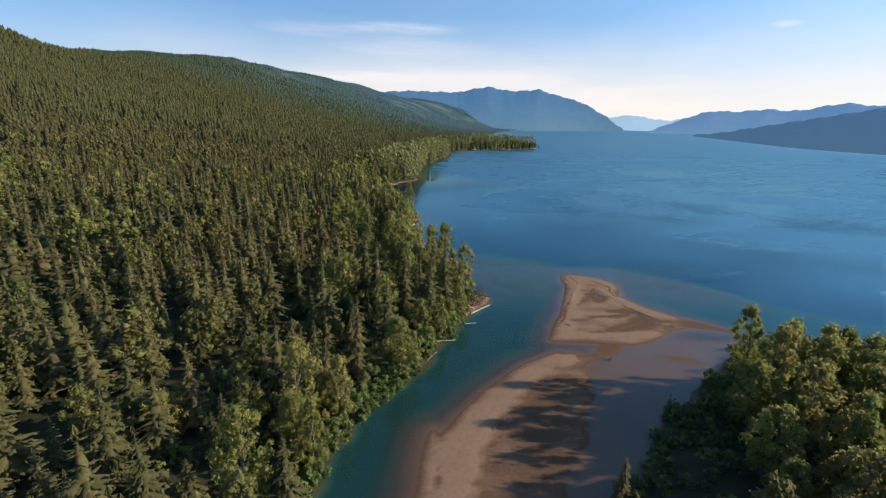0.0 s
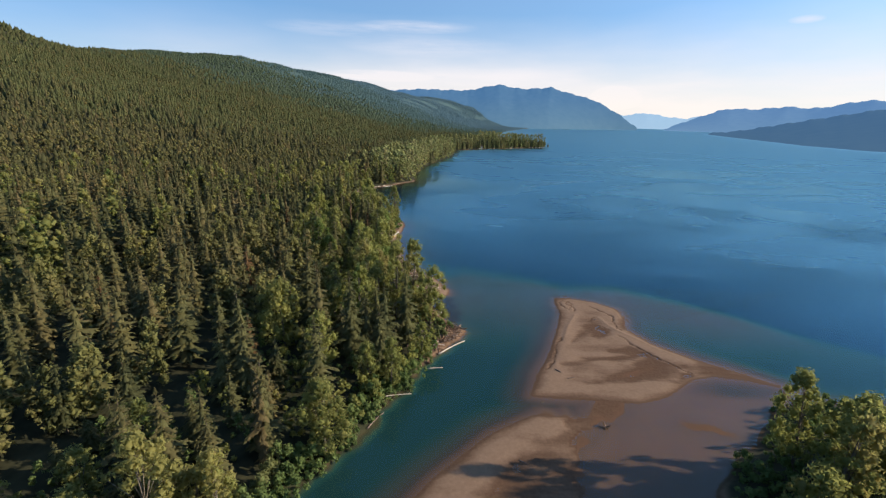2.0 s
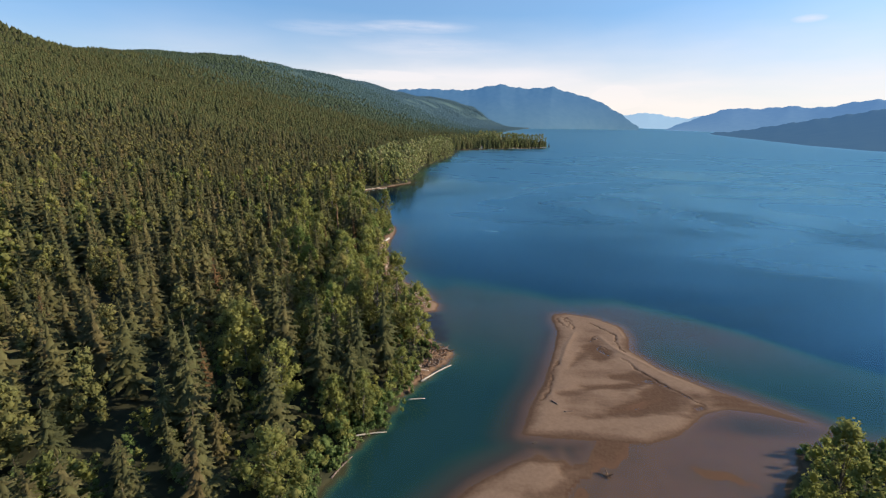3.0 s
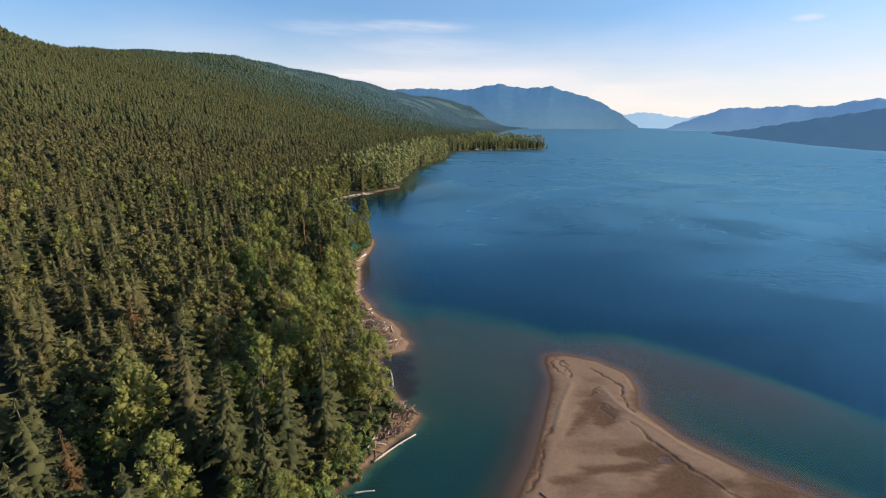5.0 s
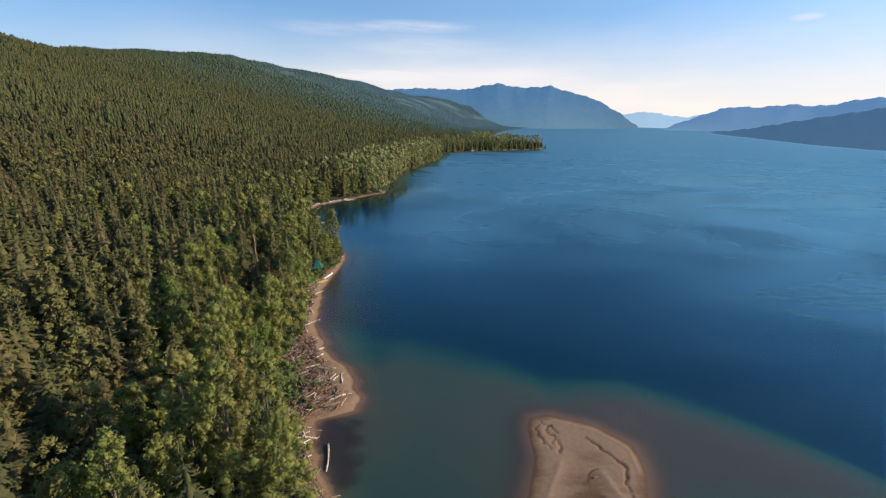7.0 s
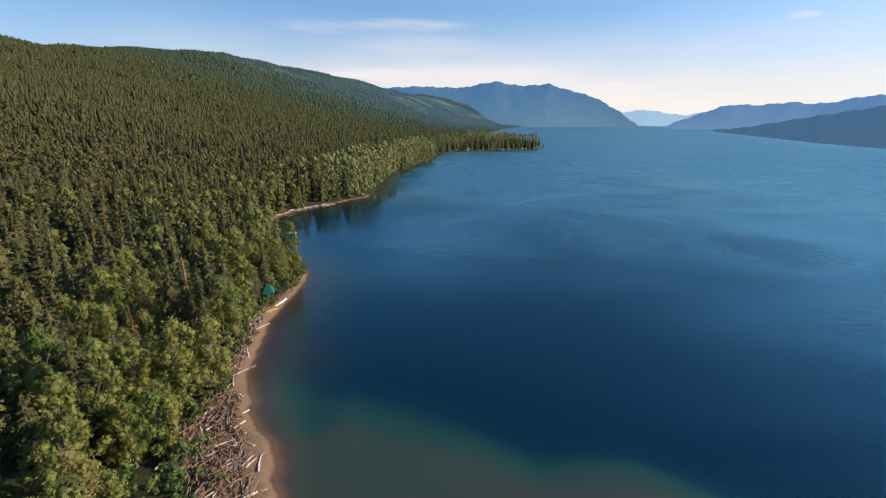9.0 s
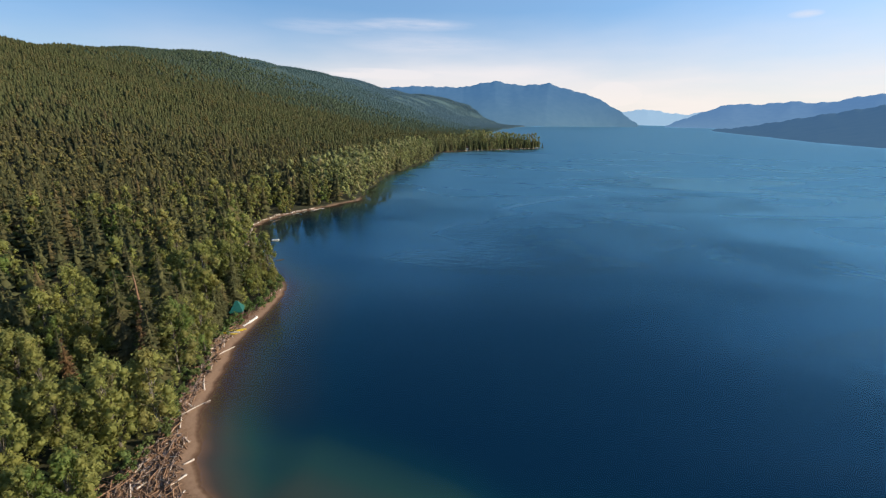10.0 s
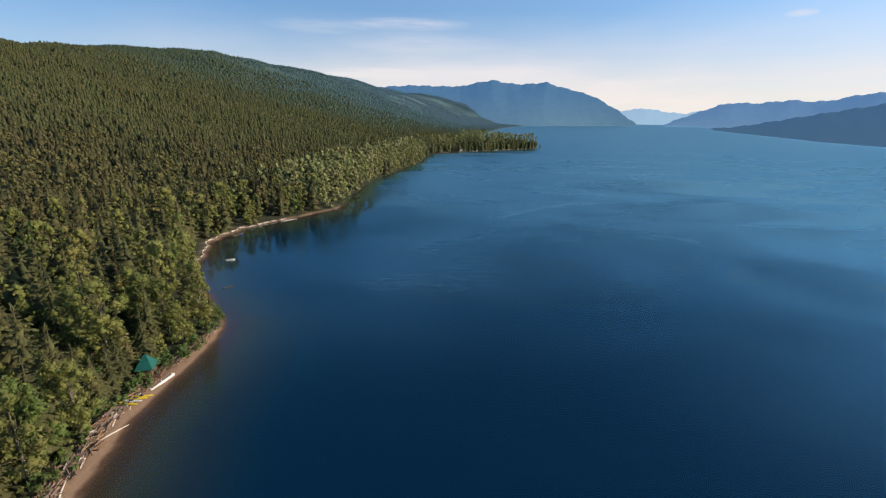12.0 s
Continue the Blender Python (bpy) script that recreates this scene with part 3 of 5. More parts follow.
def skyline(name, label, mat, az, el, reach, foot, deep=500.0, rough=0.035, eye=(30.0, 90.0, 56.0)):
    """A mountain range: a crest over a run of bearings, with spurs running down to the shore in front of it."""
    nu, nv = 220, 32
    u, v = np.meshgrid(np.linspace(az[0], az[-1], nu), np.concatenate((np.linspace(-0.45, -0.05, 8), np.linspace(0, 1, 24))))
    crest = np.interp(u, az, el) + 0.05 * np.sin(u * 3.1) + 0.03 * np.sin(u * 7.7 + 1) + 0.01 * np.sin(u * 17.0)
    r_top = np.interp(u, az, reach)
    r_foot = np.interp(u, az, foot)
    peak = eye[2] + r_top * np.tan(np.radians(crest))
    t = np.clip(v, 0, 1)
    spur = 0.5 - np.abs(wave(u * 20 + v * 34, v * 30 - u * 5, 30, 3)) * 1.4 + 0.35 * wave(u * 44 - v * 30, v * 60, 30, 8)
    r = np.where(v > 0, r_foot + (r_top - r_foot) * t, r_foot + 0 * t)
    soft = eye[2] + r_top * np.tan(np.radians(np.interp(u, az, el)))
    keep = smooth(0.82, 1.0, t)
    z = (soft + (peak - soft) * keep) * t ** 1.15 * (1 + rough * spur * np.sin(np.pi * t)) - 2
    back = v < 0
    t2 = -v / 0.45
    r = np.where(back, r_top + deep * t2, r)
    z = np.where(back, peak * (1 - t2) - 2, z)
    order = np.argsort(np.where(v[:, 0] >= 0, v[:, 0], 1 - v[:, 0]))
    r, z, u = r[order], z[order], u[order]
    a = np.radians(u)
    verts = np.stack((eye[0] + r * np.sin(a), eye[1] + r * np.cos(a), z), -1).reshape(-1, 3)
    ob = new(name, mesh_from(name, verts, grid_faces(nu, nv), [mat], shade=True))
    return tagged(ob, label, "mountain", kind="structure")


# each range glows in its own haze colour
HAZE_A = hazy_hills("haze_blue_slopes", (0.020, 0.036, 0.044), (0.036, 0.052, 0.056), (0.046, 0.116, 0.228), (0.068, 0.138, 0.212), 0.9)
HAZE_B = hazy_hills("haze_pale_slopes", (0.04, 0.06, 0.08), (0.06, 0.08, 0.09), (0.235, 0.36, 0.50), (0.25, 0.37, 0.49), 0.9)
HAZE_C = hazy_hills("hazy_slopes", (0.030, 0.050, 0.06), (0.050, 0.070, 0.075), (0.072, 0.152, 0.295), (0.085, 0.165, 0.285), 0.9)
HAZE_D = hazy_hills("hazy_shaded_slopes", (0.016, 0.028, 0.022), (0.028, 0.040, 0.030), (0.042, 0.096, 0.190), (0.038, 0.086, 0.165), 0.9)
skyline("backdrop_peaks", "haze-blue forested mountain above the far shore", HAZE_A,
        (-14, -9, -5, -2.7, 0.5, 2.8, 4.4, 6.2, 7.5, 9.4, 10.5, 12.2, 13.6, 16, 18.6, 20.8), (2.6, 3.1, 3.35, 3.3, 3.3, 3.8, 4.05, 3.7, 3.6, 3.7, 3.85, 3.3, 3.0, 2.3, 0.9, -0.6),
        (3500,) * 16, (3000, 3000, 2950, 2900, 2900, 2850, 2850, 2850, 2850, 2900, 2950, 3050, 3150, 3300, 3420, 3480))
skyline("backdrop_pale", "haze-pale far mountains at the head of the lake", HAZE_B,
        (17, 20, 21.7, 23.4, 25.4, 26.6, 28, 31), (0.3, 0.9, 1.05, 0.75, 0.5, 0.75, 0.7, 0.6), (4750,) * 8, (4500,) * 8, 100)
skyline("backdrop_west", "hazy blue mountains across the lake", HAZE_C,
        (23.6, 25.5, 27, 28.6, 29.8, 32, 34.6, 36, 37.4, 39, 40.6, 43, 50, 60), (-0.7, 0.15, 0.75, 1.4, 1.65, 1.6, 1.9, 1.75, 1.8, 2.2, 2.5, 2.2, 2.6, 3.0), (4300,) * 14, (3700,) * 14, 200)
skyline("backdrop_shore", "dark wooded slope on the opposite shore", HAZE_D,
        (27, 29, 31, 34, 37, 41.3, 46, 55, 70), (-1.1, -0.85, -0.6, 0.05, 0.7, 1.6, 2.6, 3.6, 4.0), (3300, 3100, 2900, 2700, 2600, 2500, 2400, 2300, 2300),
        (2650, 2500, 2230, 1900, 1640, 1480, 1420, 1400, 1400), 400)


# ---------------------------------------------------------------- trees
def pack(parts):
    """Join (verts, faces) pairs into one pair."""
    v, f, k = [], [], 0
    for a, b in parts:
        v.append(a)
        f.append(b + k)
        k += len(a)
    return np.concatenate(v), np.concatenate(f)


def limb(a, b, ra, rb, sides=5):
    a, b = np.array(a, float), np.array(b, float)
    d = (b - a) / max(np.linalg.norm(b - a), 1e-6)
    s = np.cross(d, (0.31, 0.87, 0.2))
    s /= np.linalg.norm(s)
    w = np.cross(d, s)
    ang = np.linspace(0, 2 * np.pi, sides, endpoint=False)
    rim = np.cos(ang)[:, None] * s + np.sin(ang)[:, None] * w
    v = np.concatenate((a + rim * ra, b + rim * rb))
    i = np.arange(sides)
    j = (i + 1) % sides
    return v, np.stack((i, j, j + sides, i + sides), -1)


def kites(root, tip, side, droop):
    """Folded leaf-like blades, one for each row: two triangles each, as quads folded on the middle line."""
    mid = root + (tip - root) * 0.45
    a, b = mid + side, mid - side
    a[:, 2] -= droop
    b[:, 2] -= droop
    n = len(root)
    v = np.stack((root, a, tip, b), 1).reshape(-1, 3)
    k = np.arange(n)[:, None] * 4
    return v, np.concatenate((k + [0, 1, 2], k + [0, 2, 3]))


def spruce(rng, h, r, whorls, boughs, sprigs):
    """Crown of a conifer: steeply drooping boughs in whorls, with hanging side sprigs."""
    roots, tips, sides, hang = [], [], [], []
    for i in range(whorls):
        u = (i + rng.uniform(0, 0.9)) / whorls
        z = h * (0.10 + 0.88 * u)
        reach = r * (1 - u ** 1.5) ** 0.9 * (0.8 + 0.2 * math.sin(u * 11 + rng.uniform(0, 6))) + 0.3
        for k in range(max(4, round(boughs * (1 - 0.4 * u)))):
            a = rng.uniform(0, 2 * math.pi)
            n = reach * rng.uniform(0.65, 1.15)
            d = np.array((math.cos(a), math.sin(a), 0))
            s = np.array((-d[1], d[0], 0))
            drop = -0.50 + 0.45 * u + rng.uniform(-0.15, 0.12)
            root = np.array((0, 0, z + 0.25 * n)) + d * 0.05
            tip = root + d * n + np.array((0, 0, n * drop))
            roots.append(root)
            tips.append(tip)
            sides.append(s * n * (rng.uniform(0.28, 0.4) if sprigs < 2 else rng.uniform(0.14, 0.22)))
            hang.append((0.28 if sprigs < 2 else 0.12) * n)
            for q in range(sprigs):
                f = rng.uniform(0.35, 0.95)
                o = root + (tip - root) * f
                g = (d * rng.uniform(0.35, 0.9) + s * rng.choice((-1, 1)) * rng.uniform(0.35, 0.9)) * n * rng.uniform(0.2, 0.42)
                g = g + np.array((0, 0, -rng.uniform(0.35, 0.95) * np.linalg.norm(g)))
                roots.append(o)
                tips.append(o + g)
                sides.append(np.array((-g[1], g[0], 0)) * rng.uniform(0.22, 0.36))
                hang.append(0.06 * n)
    for q in range(3):
        a = q * 2.1
        roots.append(np.array((0, 0, h * 0.94)))
        tips.append(np.array((0.04 * math.cos(a), 0.04 * math.sin(a), h * 1.02)))
        sides.append(np.array((math.cos(a), math.sin(a), 0)) * 0.3)
        hang.append(0.1)
    # opaque cone added inside the crown to block light and sight through it
    return pack([kites(np.array(roots), np.array(tips), np.array(sides), np.array(hang)), cone_tree(rng, h * 0.94, r * 0.58, 7, 6)])


OCTA_V = np.array(((1, 0, 0), (0, 1, 0), (-1, 0, 0), (0, -1, 0), (0, 0, 1.2), (0, 0, -1.2)))
OCTA_F = np.array(((0, 1, 4), (1, 2, 4), (2, 3, 4), (3, 0, 4), (1, 0, 5), (2, 1, 5), (3, 2, 5), (0, 3, 5)))


def broadleaf(rng, h, r, lobes, leaves, size, foot=0.16, blocker=0.72):
    """Crown of a broadleaved tree: leaf sprays over many uneven lobes, and the limbs' ends."""
    cent, rad = [], []
    for i in range(lobes):
        u = (i + 0.5) / lobes
        z = h * (foot + (0.92 - foot) * u)
        wide = r * math.sin(math.pi * min(0.97, 0.2 + 0.76 * u)) ** 0.7
        a = i * 2.4 + rng.uniform(-0.5, 0.5)
        o = wide * rng.uniform(0.2, 0.92)
        cent.append((o * math.cos(a), o * math.sin(a), z))
        rad.append(r * rng.uniform(0.14, 0.33) * (1 - 0.25 * u))
    cent.append((0, 0, h * 0.9))
    rad.append(r * 0.34)
    cent, rad = np.array(cent), np.array(rad)
    pick = rng.choice(len(cent), leaves, p=rad ** 2 / (rad ** 2).sum())
    d = rng.normal(size=(leaves, 3))
    d /= np.linalg.norm(d, axis=1)[:, None]
    root = cent[pick] + d * (rad[pick] * rng.uniform(0.55, 1.08, leaves))[:, None] * (1, 1, 1.15)
    n = d + rng.normal(size=(leaves, 3)) * 0.55
    s = np.cross(n, rng.normal(size=(leaves, 3)))
    s /= np.linalg.norm(s, axis=1)[:, None] + 1e-6
    t = np.cross(n, s)
    t /= np.linalg.norm(t, axis=1)[:, None] + 1e-6
    k = (size * rng.uniform(0.6, 1.3, leaves))[:, None]
    v = np.stack((root - t * k * 0.55 - s * k * 0.34, root - t * k * 0.35 + s * k * 0.36, root + t * k * 0.7), 1).reshape(-1, 3)
    # solid octahedron added in each lobe to block light and deepen self-shadow
    blockers = [(o + OCTA_V * q * blocker * rng.uniform(0.75, 1.1, (6, 1)), OCTA_F) for o, q in zip(cent, rad)] if blocker else []
    return pack([(v, np.arange(leaves * 3).reshape(-1, 3))] + blockers), cent


def cone_tree(rng, h, r, tiers, sides):
    parts = []
    for i in range(tiers):
        u = i / tiers
        z0, z1 = h * (0.12 + 0.8 * u), h * min(1.0, 0.12 + 0.8 * u + 1.35 / tiers * 0.85)
        a = np.linspace(0, 2 * np.pi, sides, endpoint=False) + rng.uniform(0, 6)
        rr = r * (1 - 0.9 * u ** 1.4) * rng.uniform(0.7, 1.15, sides)
        v = np.concatenate((np.stack((rr * np.cos(a), rr * np.sin(a), z0 + rng.uniform(-0.05, 0.03, sides) * h), -1), [(0, 0, z1)]))
        k = np.arange(sides)
        parts.append((v, np.stack((k, (k + 1) % sides, np.full(sides, sides)), -1)))
    return pack(parts)


def part(name, me, parent, label=""):
    ob = new(name, me)
    ob.parent = parent
    return tagged(ob, label)


def conifer_thing(rng, h, r, needles=None, label="tall dark green spruce with drooping boughs in dense forest"):
    needles = needles or NEEDLES
    base = tagged(new("spruce_tree"), label, "tree", "shore forest spruces")
    part("trunk", mesh_from("trunk", *limb((0, 0, -0.6), (0.05, 0, h * 0.97), h * 0.013 + 0.06, 0.03, 6), [BARK], shade=True), base)
    part("crown", mesh_from("crown", *spruce(rng, h, r, 24, 9, 5), [needles]), base)
    return base


def leafy_thing(rng, h, r):
    base = tagged(new("cottonwood_tree"), "broadleaved cottonwood with yellow-green leaves and pale trunk", "tree", "shore forest cottonwoods")
    crown, cent = broadleaf(rng, h, r * 1.15, 46, 2300, 0.45)
    fork = np.array((rng.uniform(-0.3, 0.3), rng.uniform(-0.3, 0.3), h * 0.42))
    limbs = [limb((0, 0, -0.6), fork, h * 0.014 + 0.05, h * 0.009, 6), limb(fork, (fork[0] * 1.5, fork[1] * 1.5, h * 0.9), h * 0.009, 0.03, 5)]
    for c in cent[::2]:
        f = min(0.95, 0.6 * c[2] / (h * 0.42))
        limbs.append(limb(fork * f if f < 1 else fork, c, 0.055, 0.02, 3))
    part("trunk", mesh_from("trunk", *pack(limbs), [PALE_BARK], shade=True), base)
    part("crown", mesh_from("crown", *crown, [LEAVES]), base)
    return base


def shrub_mesh(rng, r, leaves):
    (v, f), _ = broadleaf(rng, r * 1.5, r, 9, leaves, 0.36)
    return v - (0, 0, r * 0.35), f


# room for the two cabins and the view that opens to them
CLEARINGS = ((-20.2, 236.0, 3.0, 3.2), (-28.7, 229, 2.8, 2.6), (-25.6, 225.6, 2.2, 2.0), (-19.0, 233.5, 2.0, 2.0))
rng = np.random.default_rng(11)


def scatter(x0, x1, y0, y1, step, jitter=0.42):
    a, b = np.meshgrid(np.arange(x0, x1, step), np.arange(y0, y1, step))
    a[1::2] += step / 2
    a, b = a.ravel(), b.ravel()
    return a + rng.uniform(-jitter, jitter, a.size) * step, b + rng.uniform(-jitter, jitter, a.size) * step


def in_sight(x, y):
    """The wedge of land that the flight looks over; the woods round it are coarser."""
    return (x > -45 - 1.12 * np.maximum(y + 12, 0)) & (y > 24)


def beyond(x, y):
    return ~in_sight(x, y) | (x >= 300 + np.maximum(0, y - 1500))


def planted(x, y, gap, where=in_sight):
    z, inn, _ = relief(x, y)
    right = right_bank(x, y) > 0
    keep = (inn > np.where(right, 10.0, open_width(x, y)) + gap) & ~(right & (y > 87) & (x < 96)) & ~(right & (y > 92)) & where(x, y) & ((x < 300 + np.maximum(0, y - 1500)) | (where is not in_sight))
    keep &= ~(right & (y > 44) & (x < np.minimum(92, y + 6)))
    for a, b, w, d in CLEARINGS:
        keep &= ~((np.abs(x - a) < w) & (np.abs(y - b) < d))
    return x[keep], y[keep], z[keep], inn[keep]


def grove(name, label, category, x, y, z, kinds, mats, sizes, chance, soft=False):
    """Many trees, far too many to count, as one mesh."""
    vs, fs, sl, k = [], [], [], 0
    for i in range(len(x)):
        leafy = chance[i]
        v, f = kinds[leafy][rng.integers(len(kinds[leafy]))]
        s = sizes[leafy] * rng.uniform(0.65, 1.22)
        a = rng.uniform(0, 6.28)
        c, d = math.cos(a), math.sin(a)
        w = rng.uniform(0.85, 1.2)
        vs.append(np.stack(((v[:, 0] * c - v[:, 1] * d) * s * w + x[i], (v[:, 0] * d + v[:, 1] * c) * s * w + y[i], v[:, 2] * s + z[i] - 0.3), -1))
        fs.append(f + k)
        sl.append(np.full(len(f), leafy))
        k += len(v)
    me = mesh_from(name, np.concatenate(vs), np.concatenate(fs), mats, np.concatenate(sl), soft)
    return tagged(new(name, me), label, category, kind="stuff")


def leafy_odds(x, y, inn):
    """Cottonwoods crowd the shore, spruces the land behind."""
    p = 0.56 * np.exp(-((inn / np.where(y > 118, 34, 22)) ** 2)) + 0.20 + 0.32 * np.clip(wave(x, y, 30, 9), 0, 1)
    p = p * np.where((y < 118) & (inn > 9), 0.62, 1.0)
    p = p * np.where(y > 196, 0.62, 1.0)
    p = np.where(right_bank(x, y) > 0, 0.85, p)
    return (rng.uniform(0, 1, len(x)) < p).astype(int)


# near trees, each one a thing
spruces = [conifer_thing(rng, h, r) for h, r in ((17, 3.1), (19.5, 3.5), (14.5, 2.8), (21, 3.4), (11, 2.4), (16, 2.6))]
spruces.append(conifer_thing(rng, 15, 1.9, RUST, "dying spruce with rust-brown needles among green trees"))
woods = [leafy_thing(rng, h, r) for h, r in ((16, 3.6), (18, 4.1), (13, 3.5), (19.5, 3.7), (10, 3.2), (15, 4.3))]
lx, ly = scatter(-420, 20, 20, 440, 6.6, 0.48)
rx, ry = scatter(20, 240, 20, 120, 4.4, 0.48)
tx, ty, tz, ti = planted(np.concatenate((lx, rx)), np.concatenate((ly, ry)), 0.6)
gaps = (ty < 114) & (ti > 8) & (right_bank(tx, ty) <= 0) & (wave(tx, ty, 7, 2) > 0.38)
tx, ty, tz, ti = tx[~gaps], ty[~gaps], tz[~gaps], ti[~gaps]
near = (ti < 38) & (ty > 44) & (ty < 266) & (tx < 130)
odds = leafy_odds(tx, ty, ti)


def stand(pool, k, m):
    """Set the k-th tree of a kind at m."""
    first = pool[k % len(pool)]
    made = first if k < len(pool) else copy_thing(first, Matrix.Identity(4))
    made.matrix_basis = m


count = [0, 0]
rust = 0
for i in np.flatnonzero(near):
    kind = int(odds[i])
    if count[kind] >= 300:
        near[i] = False
        continue
    s = rng.uniform(0.68, 1.22) * (0.86 if ti[i] < 6 else 1.0) * (0.86 if ty[i] < 112 and ti[i] > 10 else 1.0)
    m = pose(tx[i], ty[i], tz[i], rng.uniform(-2, 2), rng.uniform(-2, 2), rng.uniform(0, 360)) @ Matrix.Diagonal((s * rng.uniform(0.9, 1.15), s * rng.uniform(0.9, 1.15), s, 1))
    stand((spruces[:6], woods)[kind], count[kind], m)
    count[kind] += 1
# a few dying spruces stand out by their colour
for k, (a, b, s) in enumerate(((-48, 147, 1.1), (-24.5, 205, 1.0), (-33, 196, 0.9), (-30, 109, 0.9), (-44, 262, 1.0), (-70, 120, 1.05), (-62, 214, 1.0))):
    stand(spruces[6:], k, pose(a, b, float(relief(np.array([a]), np.array([b]))[0][0]), 0, 0, 70 * k) @ Matrix.Scale(s, 4))
# the cottonwoods on the tip of the right-hand bank: place, height, lean, and the small spruces beside them
SIZES = (16, 18, 13, 19.5, 10, 15)
for k, (a, b, h, lean) in enumerate(((68.5, 87.5, 19.5, 7), (73, 84, 18, 3), (63.5, 75, 20.5, 3), (68.5, 78.5, 19, 0), (73, 76, 18, -2), (58.5, 70.5, 15, 4), (63, 65.5, 18.5, 0),
                                     (53, 59, 14.5, 4), (68, 69, 16, 0), (79, 82, 17.5, 0), (82, 77, 18, -3), (85, 84.5, 15.5, 0), (88, 87, 13, 0), (76, 68, 16, 0), (50, 50.5, 11.5, 0),
                                     (63, 56.5, 15, 0), (71, 60.5, 15.5, 0), (57, 49.5, 14, 0), (83, 70, 15, 0), (90, 79, 16, 0))):
    pick = min(range(6), key=lambda q: abs(SIZES[q] - h + 1.5 * (k % 2)))
    stand(woods, count[1] if count[1] < 6 else 6 + pick, pose(a, b, float(relief(np.array([a]), np.array([b]))[0][0]), 0, -lean, 67 * k) @ Matrix.Scale(h / SIZES[pick], 4))
    count[1] += 1
for a, b, s, kind in ((28.5, 54.0, 0.62, 0), (45.8, 75.6, 0.34, 0), (47.6, 74.0, 0.26, 0), (-23.6, 232.6, 0.72, 0), (-23.0, 233.2, 0.45, 0), (-24.2, 236.5, 0.85, 0), (-23.0, 240.0, 0.8, 0), (-26.6, 226.2, 0.72, 0), (-22.3, 228.6, 0.6, 0), (-21.8, 224.2, 0.75, 0), (-25.4, 221.5, 0.9, 0), (-22.4, 219.5, 0.7, 0)):
    stand(spruces[:6], count[0], pose(a, b, float(relief(np.array([a]), np.array([b]))[0][0]), 0, 0, 40) @ Matrix.Scale(s, 4))
    count[0] += 1

# willow scrub along the water's edge
bushes = [tagged(new("willow_bush", mesh_from("willow_bush", *shrub_mesh(rng, r, 380), [SCRUB])), "bright green willow bush at the water's edge", "bush", "shore willows") for r in (1.6, 2.1, 1.3, 2.6)]
bx, by = scatter(-70, 110, 44, 275, 1.8)
bz, bi, _ = relief(bx, by)
gap = np.where(right_bank(bx, by) > 0, 0.4, open_width(bx, by) - np.where(by < 118, 0.5, 0.6))
pick = np.flatnonzero((bi > gap) & (bi < gap + np.where(right_bank(bx, by) > 0, 13.0, np.where(by < 118, 4.5, 2.4))) & (by < 274) & (bx > -40) & (rng.uniform(0, 1, len(bx)) < 0.75))
left = pick[right_bank(bx[pick], by[pick]) <= 0]
pick = np.concatenate((left[:290], rng.permutation(pick[right_bank(bx[pick], by[pick]) > 0])[:170]))
for k, (a, b, s) in enumerate(((-2.2, 165.6, 1.0), (1.0, 164.8, 0.75), (2.4, 158.6, 0.6), (-4.8, 171.5, 0.9), (3.0, 147.5, 1.0), (5.2, 141.5, 1.1))):
    stand(bushes, k, pose(a, b, float(relief(np.array([a]), np.array([b]))[0][0]), 0, 0, 50 * k) @ Matrix.Scale(s, 4))
for k, i in enumerate(pick):
    s = rng.uniform(0.6, 1.15) * (1.3 if by[i] < 118 and bx[i] < 20 else 1.0)
    stand(bushes, k + 6, pose(bx[i], by[i], bz[i], 0, 0, rng.uniform(0, 360)) @ Matrix.Diagonal((s, s, s * rng.uniform(0.8, 1.2), 1)))

# undergrowth closes the gaps between the trunks
ux, uy, uz, ui = planted(*scatter(-70, 100, 40, 272, 4.6), 0.8)
keep = (ui < 34) & ((ux < 25) | (right_bank(ux, uy) > 0))
under = [broadleaf(rng, 5.5, 2.1, 9, 120, 0.62, 0.05)[0] for q in range(6)]
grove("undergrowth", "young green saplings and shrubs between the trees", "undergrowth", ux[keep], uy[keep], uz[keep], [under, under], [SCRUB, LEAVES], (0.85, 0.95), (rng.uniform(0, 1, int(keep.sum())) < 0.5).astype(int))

ux, uy = scatter(62, 330, 88, 109, 3.6)
uz, ui, _ = relief(ux, uy)
keep = (right_bank(ux, uy) > 2.0) & ((uy > 92) | (ux > 120))
grove("bank_scrub", "low willow scrub along the river bank", "scrub", ux[keep], uy[keep], uz[keep], [under, under], [SCRUB, LEAVES], (0.6, 0.7), (rng.uniform(0, 1, int(keep.sum())) < 0.4).astype(int))

# the forest behind them, coarser the farther it stands
away = np.hypot(tx - 15, np.maximum(ty - 120, np.minimum(ty - 20, 0)))
close = [[spruce(rng, 17.5, 3.3, 17, 9, 2) for q in range(6)], [broadleaf(rng, 16, 4.3, 38, 820, 0.62)[0] for q in range(6)]]
mid = [[spruce(rng, 17.5, 3.4, 12, 8, 0) for q in range(6)], [broadleaf(rng, 16.5, 4.4, 18, 190, 0.95, 0.08, 0.85)[0] for q in range(6)]]
keep = ~near & (away < 120)
grove("forest", "dense mixed forest of spruce and cottonwood behind the shore", "forest", tx[keep], ty[keep], tz[keep], close, [NEEDLES, DIM_LEAVES], (1, 1), odds[keep])
keep = ~near & (away >= 120) & (np.hypot(tx - 20, ty - 90) < 330)
